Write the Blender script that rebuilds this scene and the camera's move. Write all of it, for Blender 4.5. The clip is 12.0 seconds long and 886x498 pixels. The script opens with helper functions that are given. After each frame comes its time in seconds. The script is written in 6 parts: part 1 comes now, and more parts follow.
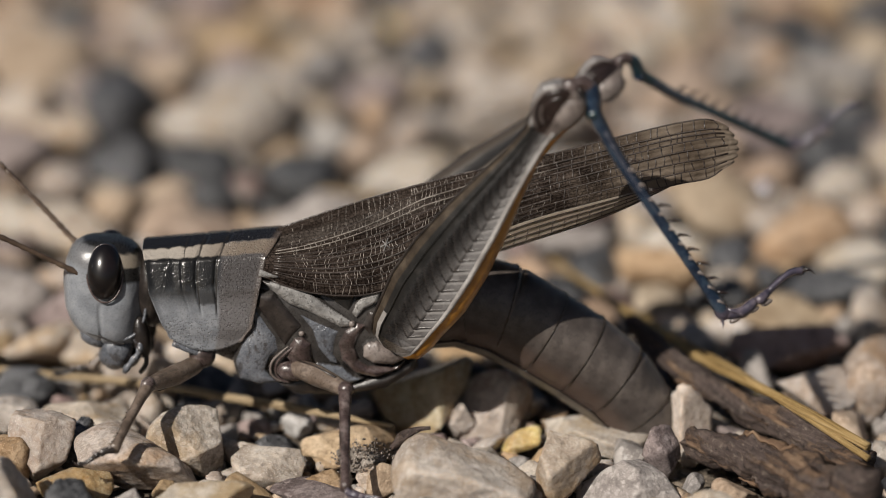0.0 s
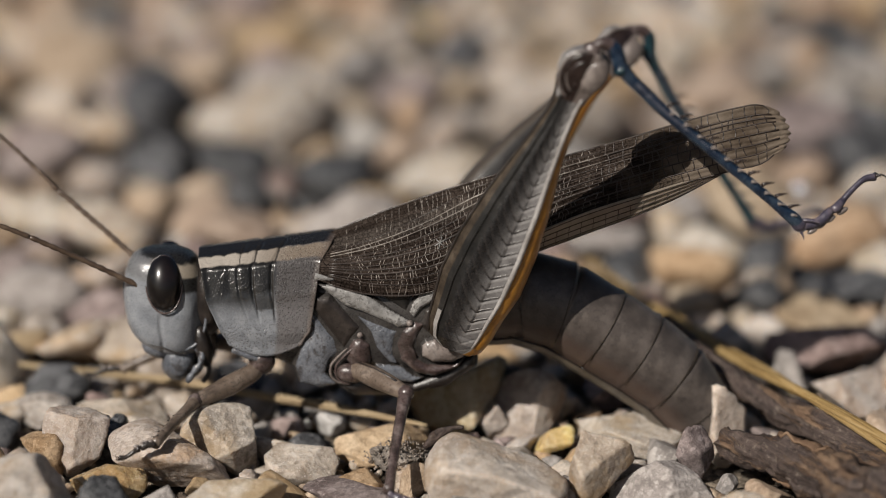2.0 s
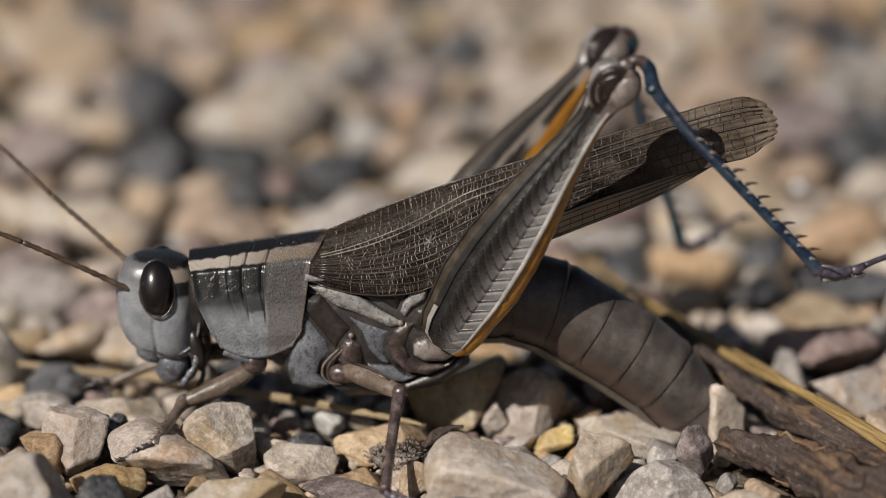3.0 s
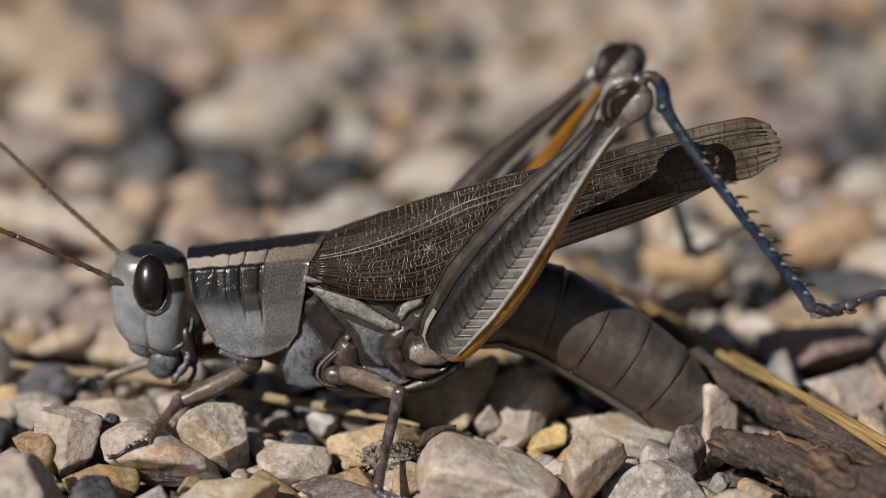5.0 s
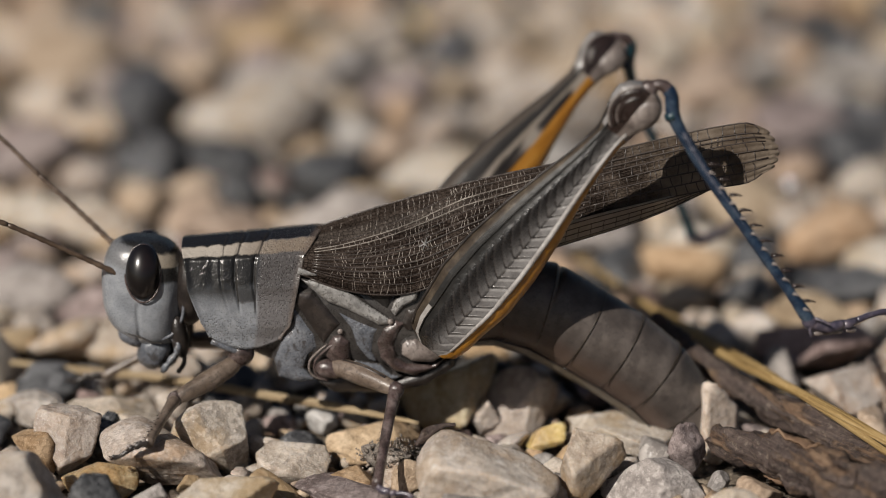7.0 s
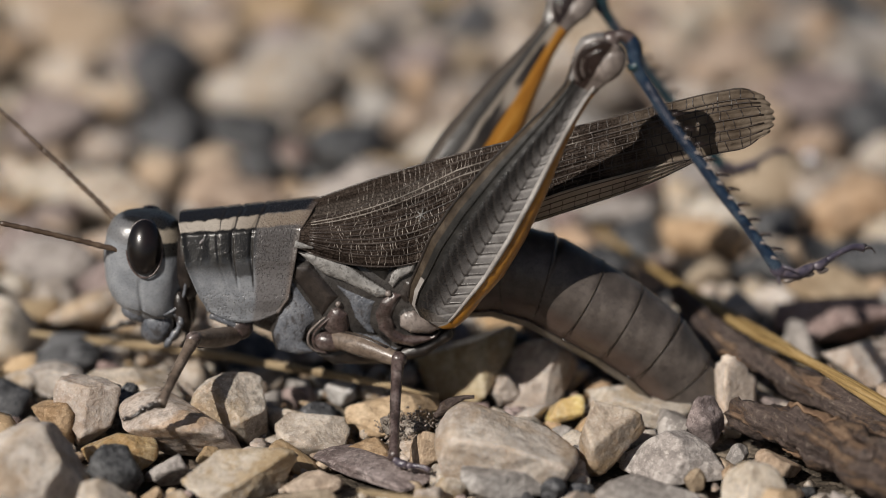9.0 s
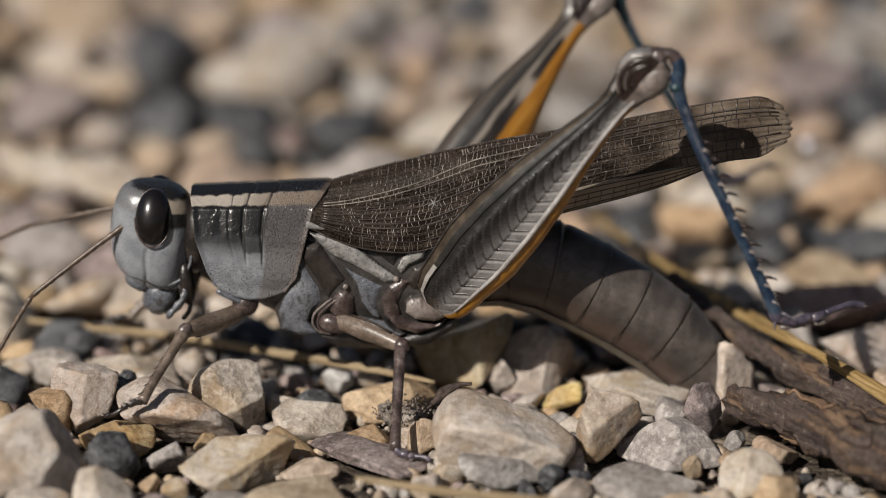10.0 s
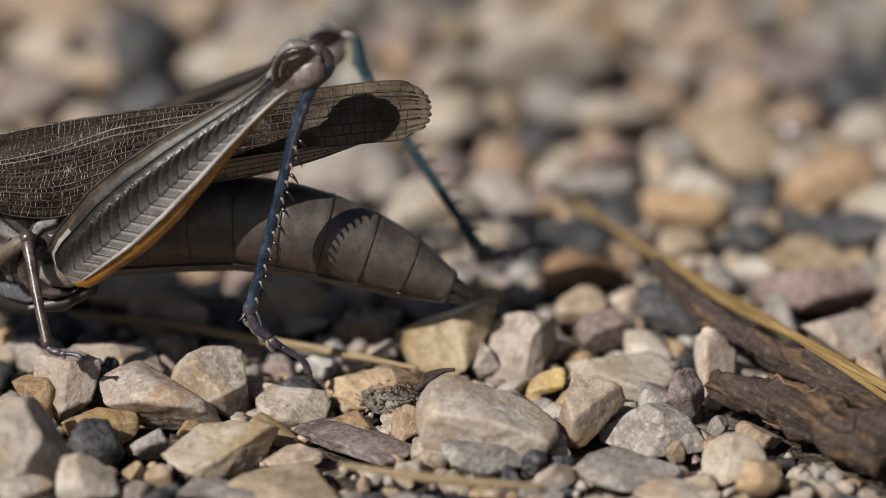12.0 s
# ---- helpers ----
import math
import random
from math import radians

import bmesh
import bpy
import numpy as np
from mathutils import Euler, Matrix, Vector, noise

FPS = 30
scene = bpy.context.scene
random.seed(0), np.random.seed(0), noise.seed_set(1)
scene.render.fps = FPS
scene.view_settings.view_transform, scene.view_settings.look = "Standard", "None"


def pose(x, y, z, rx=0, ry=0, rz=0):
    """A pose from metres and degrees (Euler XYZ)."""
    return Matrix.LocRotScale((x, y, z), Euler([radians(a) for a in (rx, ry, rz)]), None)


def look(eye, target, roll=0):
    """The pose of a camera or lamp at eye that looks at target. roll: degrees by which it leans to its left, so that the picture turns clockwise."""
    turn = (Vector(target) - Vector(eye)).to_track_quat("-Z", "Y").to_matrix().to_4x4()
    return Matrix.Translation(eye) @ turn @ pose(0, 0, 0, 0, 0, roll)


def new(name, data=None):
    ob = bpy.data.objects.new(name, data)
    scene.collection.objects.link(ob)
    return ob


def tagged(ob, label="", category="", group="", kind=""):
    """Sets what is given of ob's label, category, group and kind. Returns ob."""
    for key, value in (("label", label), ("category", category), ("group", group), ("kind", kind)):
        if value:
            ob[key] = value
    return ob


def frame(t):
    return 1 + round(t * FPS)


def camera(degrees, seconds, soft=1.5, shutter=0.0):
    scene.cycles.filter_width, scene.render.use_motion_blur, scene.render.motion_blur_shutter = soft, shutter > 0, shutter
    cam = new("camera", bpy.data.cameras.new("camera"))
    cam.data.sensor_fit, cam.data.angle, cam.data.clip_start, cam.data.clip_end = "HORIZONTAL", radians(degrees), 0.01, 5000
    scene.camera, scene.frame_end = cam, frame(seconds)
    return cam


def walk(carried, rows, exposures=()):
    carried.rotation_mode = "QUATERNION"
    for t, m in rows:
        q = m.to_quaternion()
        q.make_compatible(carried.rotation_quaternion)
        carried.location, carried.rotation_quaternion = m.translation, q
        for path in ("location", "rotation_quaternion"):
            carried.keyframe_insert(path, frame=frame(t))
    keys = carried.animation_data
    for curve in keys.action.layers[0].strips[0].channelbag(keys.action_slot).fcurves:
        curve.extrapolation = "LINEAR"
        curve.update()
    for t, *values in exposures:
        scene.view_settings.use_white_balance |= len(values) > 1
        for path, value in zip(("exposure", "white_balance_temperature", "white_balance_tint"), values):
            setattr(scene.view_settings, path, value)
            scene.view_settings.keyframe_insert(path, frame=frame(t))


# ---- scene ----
# All lengths below are in millimetres; MM turns them into metres.
MM = 0.001
SECONDS = 12.0
GROUND = -2.0  # level of the gravel bed under the insect

# ---- camera: a long macro lens on a tripod head that pans and tilts a little ----
EYE = (0.0, -130.295, 52.835)
PAN = [
    (0, -0.888, -18.021), (0.5, -0.469, -17.979), (1, -0.192, -17.922), (1.5, -0.149, -17.879),
    (2, 0.014, -18.043), (2.5, 0.000, -18.000), (3, 0.000, -18.057), (5, -0.192, -18.057),
    (5.5, -0.192, -18.085), (6, -0.241, -18.085), (6.5, -0.241, -18.064), (7, -0.213, -18.107),
    (9, 0.298, -18.803), (9.5, 0.440, -18.916), (10, 0.227, -19.129), (10.5, 0.000, -19.307),
    (10.8, -0.099, -19.392), (11, -0.149, -19.420), (11.2, -0.185, -19.427), (11.4, -0.213, -19.406),
    (11.5, -0.220, -19.399), (11.6, -0.222, -19.413), (11.8, -0.224, -19.449), (12, -0.227, -19.477),
]
cam = camera(22.0, SECONDS, soft=0.6)
cam.data.dof.use_dof = True
cam.data.dof.focus_distance = 0.1335
cam.data.dof.aperture_fstop = 18.0
walk(cam, [(t, pose(EYE[0] * MM, EYE[1] * MM, EYE[2] * MM, 90 + pitch, 0, yaw)) for t, yaw, pitch in PAN])

# ---- light: clear sky and a high sun from the camera's left ----
SUN = Vector((-0.53, -0.60, 0.66)).normalized()
world = bpy.data.worlds.new("sky")
scene.world = world
world.use_nodes = True
sky = world.node_tree.nodes.new("ShaderNodeTexSky")
sky.sky_type, sky.sun_disc = "NISHITA", False
sky.dust_density, sky.ozone_density = 2.0, 1.0
sky.sun_elevation, sky.sun_rotation = math.asin(SUN.z), math.atan2(SUN.x, SUN.y)
world.node_tree.links.new(sky.outputs[0], world.node_tree.nodes["Background"].inputs[0])
world.node_tree.nodes["Background"].inputs[1].default_value = 0.035
sun = new("sun", bpy.data.lights.new("sun", "SUN"))
sun.data.energy, sun.data.angle, sun.data.color = 5.2, radians(0.53), (1.0, 0.937, 0.855)
sun.matrix_world = look(SUN * 2, (0, 0, 0))
scene.view_settings.exposure = -0.22


# ---- materials ----
class Mat:
    """A node material with one principled surface."""

    def __init__(self, name, rough=0.5, metal=0.0, spec=0.5, coat=0.0):
        self.m = bpy.data.materials.new(name)
        self.m.use_nodes = True
        self.t = self.m.node_tree
        self.p = self.t.nodes["Principled BSDF"]
        self.put("Roughness", rough), self.put("Metallic", metal)
        self.put("Specular IOR Level", spec), self.put("Coat Weight", coat)

    def put(self, socket, value):
        if isinstance(value, bpy.types.NodeSocket):
            self.t.links.new(value, self.p.inputs[socket])
        else:
            self.p.inputs[socket].default_value = value

    def node(self, kind, wires=(), op="", dims="", feature="", blend="", ease=""):
        n = self.t.nodes.new("ShaderNode" + kind)
        if op:
            n.operation = op
        if dims and kind == "TexNoise":
            n.noise_dimensions = dims
        elif dims:
            n.voronoi_dimensions = dims
        if feature:
            n.feature = feature
        if blend:
            n.data_type, n.blend_type = "RGBA", blend
        if ease:
            n.interpolation_type = ease
        for k, v in dict(wires).items():
            if isinstance(v, bpy.types.NodeSocket):
                self.t.links.new(v, n.inputs[k])
            else:
                n.inputs[k].default_value = v
        return n

    def coords(self, kind="Object"):
        return self.node("TexCoord").outputs[kind]

    def axis(self, vec):
        return self.node("SeparateXYZ", {0: vec}).outputs

    def noise(self, scale, vec, detail=3.0, rough=0.55, w=None, warp=0.0):
        wires = {"Scale": scale, "Detail": detail, "Roughness": rough, "Distortion": warp, "Vector": vec}
        if w is not None:
            wires["W"] = w
        return self.node("TexNoise", wires, dims="3D" if w is None else "4D").outputs[0]

    def math(self, op, a, b=0.5, c=0.5):
        return self.node("Math", {0: a, 1: b, 2: c}, op=op).outputs[0]

    def ramp(self, fac, stops):
        n = self.node("ValToRGB", {0: fac})
        e = n.color_ramp.elements
        while len(e) < len(stops):
            e.new(0.5)
        for el, (pos, col) in zip(e, stops):
            el.position = pos
            el.color = (*col, 1) if len(col) == 3 else col
        return n.outputs[0]

    def mix(self, fac, a, b, how="MIX"):
        n = self.node("Mix", blend=how)
        for i, v in ((0, fac), (6, a), (7, b)):
            if isinstance(v, bpy.types.NodeSocket):
                self.t.links.new(v, n.inputs[i])
            else:
                n.inputs[i].default_value = v if i == 0 else (*v, 1)
        return n.outputs[2]

    def step(self, value, edge, soft):
        """0 below the edge, 1 above it, over a soft width."""
        n = self.node("MapRange", {0: value, 1: edge - soft, 2: edge + soft}, ease="SMOOTHSTEP")
        return n.outputs[0]

    def bump(self, height, dist, strength=1.0, under=None):
        wires = {"Height": height, "Distance": dist * MM, "Strength": strength}
        if under is not None:
            wires["Normal"] = under
        out = self.node("Bump", wires).outputs[0]
        self.put("Normal", out)
        return out

    def rnd(self):
        """A number of its own for every stone, whether it is an object or one island of a heap."""
        a = self.node("ObjectInfo").outputs["Random"]
        b = self.node("NewGeometry").outputs["Random Per Island"]
        return self.math("FRACT", self.math("ADD", a, b))


def stone_material(name, dark, mid, light, speck=0.0, rough=0.8, vary=0.14, clear=0.0):
    m = Mat(name, rough, spec=0.35)
    v, r = m.coords(), m.rnd()
    w = m.math("MULTIPLY", r, 53.0)
    big = m.noise(330, v, 4, 0.6, w, 0.4)
    grain = m.noise(2600, v, 5, 0.65, w)
    fine = m.noise(9000, v, 2, 0.6, w)
    col = m.ramp(big, [(0.30, dark), (0.48, mid), (0.70, light)])
    col = m.mix(m.math("MULTIPLY", m.step(grain, 0.60, 0.12), 0.6), col, [c * 0.62 for c in dark])
    col = m.mix(m.math("MULTIPLY", m.step(fine, 0.62, 0.05), 0.55), col, [min(1, c * 1.35) for c in light])
    chalk = m.noise(1150, v, 6, 0.7, m.math("ADD", w, 3.0), 0.6)
    col = m.mix(m.math("MULTIPLY", m.step(chalk, 0.56, 0.07), 0.5), col, [min(1, c * 1.22) for c in light])
    col = m.mix(m.math("MULTIPLY", m.step(m.math("SUBTRACT", 1.0, chalk), 0.57, 0.06), 0.5), col, [c * 0.72 for c in dark])
    if clear:
        rust = m.step(m.noise(260, v, 5, 0.6, m.math("ADD", w, 7.0), 0.8), 0.565, 0.09)
        col = m.mix(m.math("MULTIPLY", rust, 0.55), col, (0.37, 0.235, 0.10))
        m.put("Subsurface Weight", clear), m.put("Subsurface Radius", (1.0, 0.8, 0.6)), m.put("Subsurface Scale", 0.5 * MM)
    if speck:
        cells = m.node("TexVoronoi", {"Scale": 3400.0, "Vector": v, "W": w}, dims="4D").outputs["Color"]
        cells = m.axis(cells)[0]
        col = m.mix(m.math("MULTIPLY", m.step(cells, 0.72, 0.05), speck), col, [c * 0.25 for c in mid])
        col = m.mix(m.math("MULTIPLY", m.step(m.math("SUBTRACT", 1.0, cells), 0.86, 0.04), speck * 0.6), col, [min(1, c * 1.9) for c in light])
    hue = m.node("HueSaturation", {"Color": col, "Hue": m.math("MULTIPLY_ADD", r, 0.02, 0.487),
                                   "Saturation": m.math("MULTIPLY_ADD", m.math("FRACT", m.math("MULTIPLY", r, 7.3)), 0.4, 0.75),
                                   "Value": m.math("MULTIPLY_ADD", m.math("FRACT", m.math("MULTIPLY", r, 3.7)), 2 * vary, 1 - vary)})
    m.put("Base Color", hue.outputs[0])
    glint = m.axis(m.node("TexVoronoi", {"Scale": 5200.0, "Vector": v, "W": w}, dims="4D").outputs["Color"])[1]
    m.put("Roughness", m.math("SUBTRACT", m.math("MULTIPLY_ADD", fine, 0.35, rough - 0.22), m.math("MULTIPLY", m.step(glint, 0.88, 0.03), 0.4)))
    facet = m.node("TexVoronoi", {"Scale": 2300.0, "Vector": v, "W": w}, dims="4D").outputs["Distance"]
    b = m.bump(facet, 0.06, 0.7, m.bump(grain, 0.09, 0.9, m.bump(chalk, 0.14, 0.7, m.bump(big, 0.2, 0.5))))
    m.bump(fine, 0.045, 1.0, b)
    return m.m


CREAM = stone_material("cream_limestone", (0.31, 0.25, 0.197), (0.465, 0.395, 0.328), (0.58, 0.52, 0.455), clear=0.3)
BEIGE = stone_material("beige_limestone", (0.26, 0.213, 0.172), (0.40, 0.342, 0.288), (0.525, 0.468, 0.412), 0.22, clear=0.25)
TAN = stone_material("tan_sandstone", (0.24, 0.160, 0.095), (0.385, 0.275, 0.175), (0.49, 0.38, 0.27), 0.2)
GREY = stone_material("grey_limestone", (0.18, 0.158, 0.145), (0.30, 0.27, 0.25), (0.41, 0.38, 0.355), 0.3)
DARK = stone_material("dark_speckled_stone", (0.028, 0.028, 0.031), (0.06, 0.061, 0.067), (0.13, 0.13, 0.135), 0.5, 0.6)
RED = stone_material("red_brown_stone", (0.135, 0.092, 0.085), (0.25, 0.186, 0.172), (0.35, 0.283, 0.268), 0.4)
YELLOW = stone_material("yellow_quartz", (0.58, 0.38, 0.030), (0.70, 0.54, 0.085), (0.72, 0.64, 0.34), 0.0, 0.4, 0.05, clear=0.4)
QUARTZ = stone_material("honey_quartz", (0.26, 0.18, 0.09), (0.40, 0.31, 0.18), (0.52, 0.44, 0.31), 0.0, 0.34, 0.05, clear=0.5)
RUST = stone_material("rust_brown_stone", (0.13, 0.060, 0.028), (0.26, 0.13, 0.06), (0.37, 0.215, 0.115), 0.3)
GRIT = stone_material("brown_grit", (0.12, 0.095, 0.075), (0.23, 0.19, 0.155), (0.36, 0.31, 0.26), 0.3)
WHITE = stone_material("white_quartz", (0.42, 0.38, 0.34), (0.56, 0.53, 0.50), (0.66, 0.64, 0.62), 0.0, 0.4, 0.15)


def soil_material():
    """Grit and fine gravel, pebble by pebble, in the same colours as the loose stones."""
    m = Mat("grit_soil", 0.95, spec=0.2)
    v = m.coords()
    a, b = m.noise(420, v, 6, 0.7), m.noise(4200, v, 4, 0.7)
    peb = m.node("TexVoronoi", {"Scale": 420.0, "Vector": v})
    grit = m.node("TexVoronoi", {"Scale": 1700.0, "Vector": v})
    tone = m.axis(peb.outputs["Color"])[0]
    col = m.ramp(tone, [(0.0, (0.06, 0.053, 0.048)), (0.2, (0.16, 0.125, 0.10)), (0.5, (0.28, 0.225, 0.17)), (0.8, (0.35, 0.29, 0.225)), (1.0, (0.25, 0.165, 0.10))])
    col = m.mix(m.step(peb.outputs["Distance"], 0.55, 0.12), col, (0.045, 0.036, 0.028))
    col = m.mix(m.math("MULTIPLY", m.step(m.axis(grit.outputs["Color"])[1], 0.45, 0.2), 0.7), col, (0.085, 0.068, 0.052))
    col = m.mix(m.step(b, 0.62, 0.08), col, (0.26, 0.215, 0.165))
    m.put("Base Color", col)
    dome = m.math("SUBTRACT", 1.0, peb.outputs["Distance"])
    m.bump(b, 0.2, 1.0, m.bump(m.math("SUBTRACT", 1.0, grit.outputs["Distance"]), 0.4, 1.0, m.bump(dome, 1.4, 0.8)))
    return m.m


SOIL = soil_material()


def bark_material(name, dark, mid, light, patchy=0.56):
    """Fibres run along the stem (u), patches of lost bark lie across them."""
    m = Mat(name, 0.8, spec=0.3)
    uv = m.coords("UV")
    fibre = m.node("Mapping", {0: uv, 3: (150.0, 3200.0, 1.0)}).outputs[0]
    wide = m.node("Mapping", {0: uv, 3: (130.0, 520.0, 1.0)}).outputs[0]
    fib, patch, fine = m.noise(1.0, fibre, 6, 0.7, None, 0.8), m.noise(1.0, wide, 5, 0.65, None, 0.6), m.noise(6000, uv, 4, 0.7)
    col = m.ramp(fib, [(0.30, dark), (0.48, mid), (0.66, light)])
    col = m.mix(m.step(patch, patchy, 0.05), col, dark)
    col = m.mix(m.math("MULTIPLY", m.step(fine, 0.62, 0.08), 0.6), col, [min(1, c * 1.3) for c in light])
    m.put("Base Color", col)
    m.put("Roughness", m.math("MULTIPLY_ADD", fine, 0.4, 0.5))
    m.bump(fine, 0.06, 0.9, m.bump(fib, 0.16, 1.0, m.bump(patch, 0.35, 0.9)))
    return m.m


def twig_material():
    """Purple-brown bark with pale specks, worn through to reddish wood in long patches."""
    m = Mat("weathered_bark", 0.75, spec=0.35)
    uv = m.coords("UV")
    fibre = m.node("Mapping", {0: uv, 3: (220.0, 3000.0, 1.0)}).outputs[0]
    wide = m.node("Mapping", {0: uv, 3: (170.0, 800.0, 1.0)}).outputs[0]
    fib, patch = m.noise(1.0, fibre, 8, 0.75, None, 0.3), m.noise(1.0, wide, 8, 0.7, None, 0.2)
    spot, fine = m.noise(2600, uv, 5, 0.7), m.noise(9000, uv, 3, 0.7)
    col = m.ramp(fib, [(0.3, (0.022, 0.016, 0.014)), (0.5, (0.078, 0.056, 0.049)), (0.68, (0.16, 0.12, 0.10))])
    col = m.mix(m.math("MULTIPLY", m.step(spot, 0.60, 0.06), 0.7), col, (0.23, 0.19, 0.155))
    col = m.mix(m.math("MULTIPLY", m.step(m.math("SUBTRACT", 1.0, spot), 0.60, 0.05), 0.8), col, (0.014, 0.011, 0.010))
    bare = m.ramp(fib, [(0.3, (0.11, 0.058, 0.036)), (0.5, (0.22, 0.135, 0.08)), (0.68, (0.36, 0.25, 0.15))])
    worn = m.step(m.math("ADD", patch, m.math("MULTIPLY_ADD", spot, 0.14, -0.07)), 0.545, 0.05)
    col = m.mix(m.math("MULTIPLY", worn, 0.7), col, bare)
    m.put("Base Color", col)
    m.put("Roughness", m.math("MULTIPLY_ADD", fine, 0.4, 0.45))
    m.bump(fine, 0.05, 1.0, m.bump(spot, 0.14, 0.9, m.bump(fib, 0.16, 1.0, m.bump(worn, 0.12, 0.8))))
    return m.m


BARK = twig_material()
WOOD = bark_material("bare_wood", (0.055, 0.032, 0.02), (0.135, 0.082, 0.05), (0.25, 0.165, 0.105), 0.58)
STRAW = bark_material("dry_straw", (0.16, 0.11, 0.06), (0.35, 0.26, 0.155), (0.48, 0.385, 0.25), 0.68)

GOLD = bark_material("golden_straw", (0.10, 0.058, 0.018), (0.29, 0.19, 0.072), (0.43, 0.31, 0.15), 0.66)


def shell(name, stops, rough=0.32, spec=0.55, coat=0.35, scale=900, pits=0.0, bump=0.02, metal=0.0, stain=0.0):
    """Insect cuticle: a mottled colour, fine relief, and a waxy gloss."""
    m = Mat(name, rough, metal, spec, coat)
    m.put("Coat Roughness", 0.28)
    v = m.coords()
    n, f = m.noise(scale, v, 6, 0.68), m.noise(7000, v, 4, 0.65)
    k = len(stops)
    col = m.ramp(n, [(0.3 + 0.4 * i / max(1, k - 1), c) for i, c in enumerate(stops)])
    if stain:
        dots = m.node("TexVoronoi", {"Scale": 4300.0, "Vector": v}).outputs["Distance"]
        col = m.mix(m.math("MULTIPLY", m.math("SUBTRACT", 1.0, m.step(dots, 0.20, 0.06)), stain), col, [c * 0.35 for c in stops[0]])
        col = m.mix(m.math("MULTIPLY", m.step(m.noise(1500, v, 6, 0.7, None, 1.0), 0.57, 0.06), stain), col, (0.030, 0.022, 0.018))
    m.put("Base Color", col)
    m.put("Roughness", m.math("MULTIPLY_ADD", f, 0.4, rough - 0.2))
    b = m.bump(f, bump * 1.0, 0.8, m.bump(m.noise(2200, v, 4, 0.6, None, 0.5), bump * 2.2, 0.7))
    if pits:
        d = m.node("TexVoronoi", {"Scale": 6500.0, "Vector": v}).outputs["Distance"]
        m.bump(m.math("SUBTRACT", 1.0, m.step(d, 0.26, 0.2)), -pits * 0.7, 1.0, b)
    return m.m


BLACK = shell("black_cuticle", [(0.008, 0.008, 0.008), (0.016, 0.015, 0.014), (0.035, 0.032, 0.030)], 0.38, 0.4, 0.05)
SLATE = shell("slate_cuticle", [(0.078, 0.085, 0.100), (0.138, 0.147, 0.167), (0.215, 0.224, 0.245)], 0.28, 0.55, 0.3, 900, 0.03, stain=0.7)
STRAP = shell("tan_thigh_edge", [(0.022, 0.016, 0.011), (0.052, 0.039, 0.027), (0.105, 0.082, 0.060)], 0.36, 0.35, 0.05, stain=0.5)
RIDGE = shell("pale_ridge_cuticle", [(0.12, 0.111, 0.107), (0.20, 0.188, 0.182), (0.28, 0.266, 0.257)], 0.3, 0.6, 0.2)
RIB = shell("dark_rib_cuticle", [(0.020, 0.018, 0.017), (0.042, 0.038, 0.036), (0.085, 0.078, 0.072)], 0.30, 0.6, 0.2)
UMBER = shell("umber_cuticle", [(0.010, 0.008, 0.007), (0.024, 0.019, 0.017), (0.058, 0.047, 0.041)], 0.34, 0.5, 0.2, 900, stain=0.4)
ROSY = shell("rosy_brown_cuticle", [(0.024, 0.016, 0.015), (0.070, 0.047, 0.043), (0.185, 0.148, 0.138)], 0.3, 0.6, 0.3, 1100, stain=0.7)
PALE = shell("pale_cuticle", [(0.11, 0.105, 0.10), (0.28, 0.272, 0.262), (0.42, 0.408, 0.392)], 0.4, 0.45, 0.1, 1500, 0.03, stain=0.6)
CHEEK = shell("pale_knee_cuticle", [(0.10, 0.080, 0.070), (0.215, 0.180, 0.163), (0.31, 0.27, 0.247)], 0.34, 0.55, 0.25, 1000, stain=0.45)
KEEL = shell("white_keel_cuticle", [(0.20, 0.18, 0.165), (0.33, 0.31, 0.295), (0.45, 0.43, 0.41)], 0.35, 0.5, 0.2, 700, stain=0.2)
ORANGE = shell("orange_cuticle", [(0.25, 0.105, 0.012), (0.38, 0.170, 0.020), (0.46, 0.235, 0.048)], 0.35)
BLUE = shell("steel_blue_cuticle", [(0.006, 0.010, 0.021), (0.013, 0.028, 0.056), (0.052, 0.077, 0.108)], 0.24, 0.6, 0.4, 1300)
TEAL = shell("teal_cuticle", [(0.006, 0.02, 0.028), (0.011, 0.038, 0.052), (0.035, 0.075, 0.085)], 0.3, 0.6, 0.3, 1300)
VIOLET = shell("violet_brown_cuticle", [(0.026, 0.022, 0.034), (0.062, 0.054, 0.078), (0.16, 0.13, 0.145)], 0.32, 0.6, 0.3, 1600)
LEGGY = shell("olive_brown_cuticle", [(0.052, 0.037, 0.028), (0.130, 0.097, 0.074), (0.235, 0.186, 0.150)], 0.34, 0.5, 0.25, 700, stain=0.5)
HORN = shell("dark_horn", [(0.014, 0.009, 0.008), (0.034, 0.021, 0.018)], 0.25)
FEELER = shell("antenna_brown", [(0.045, 0.027, 0.017), (0.085, 0.055, 0.036), (0.15, 0.105, 0.072)], 0.45)
LILAC = shell("speckled_lilac_cuticle", [(0.016, 0.022, 0.040), (0.060, 0.066, 0.092), (0.19, 0.185, 0.205)], 0.3, 0.6, 0.3, 2600)


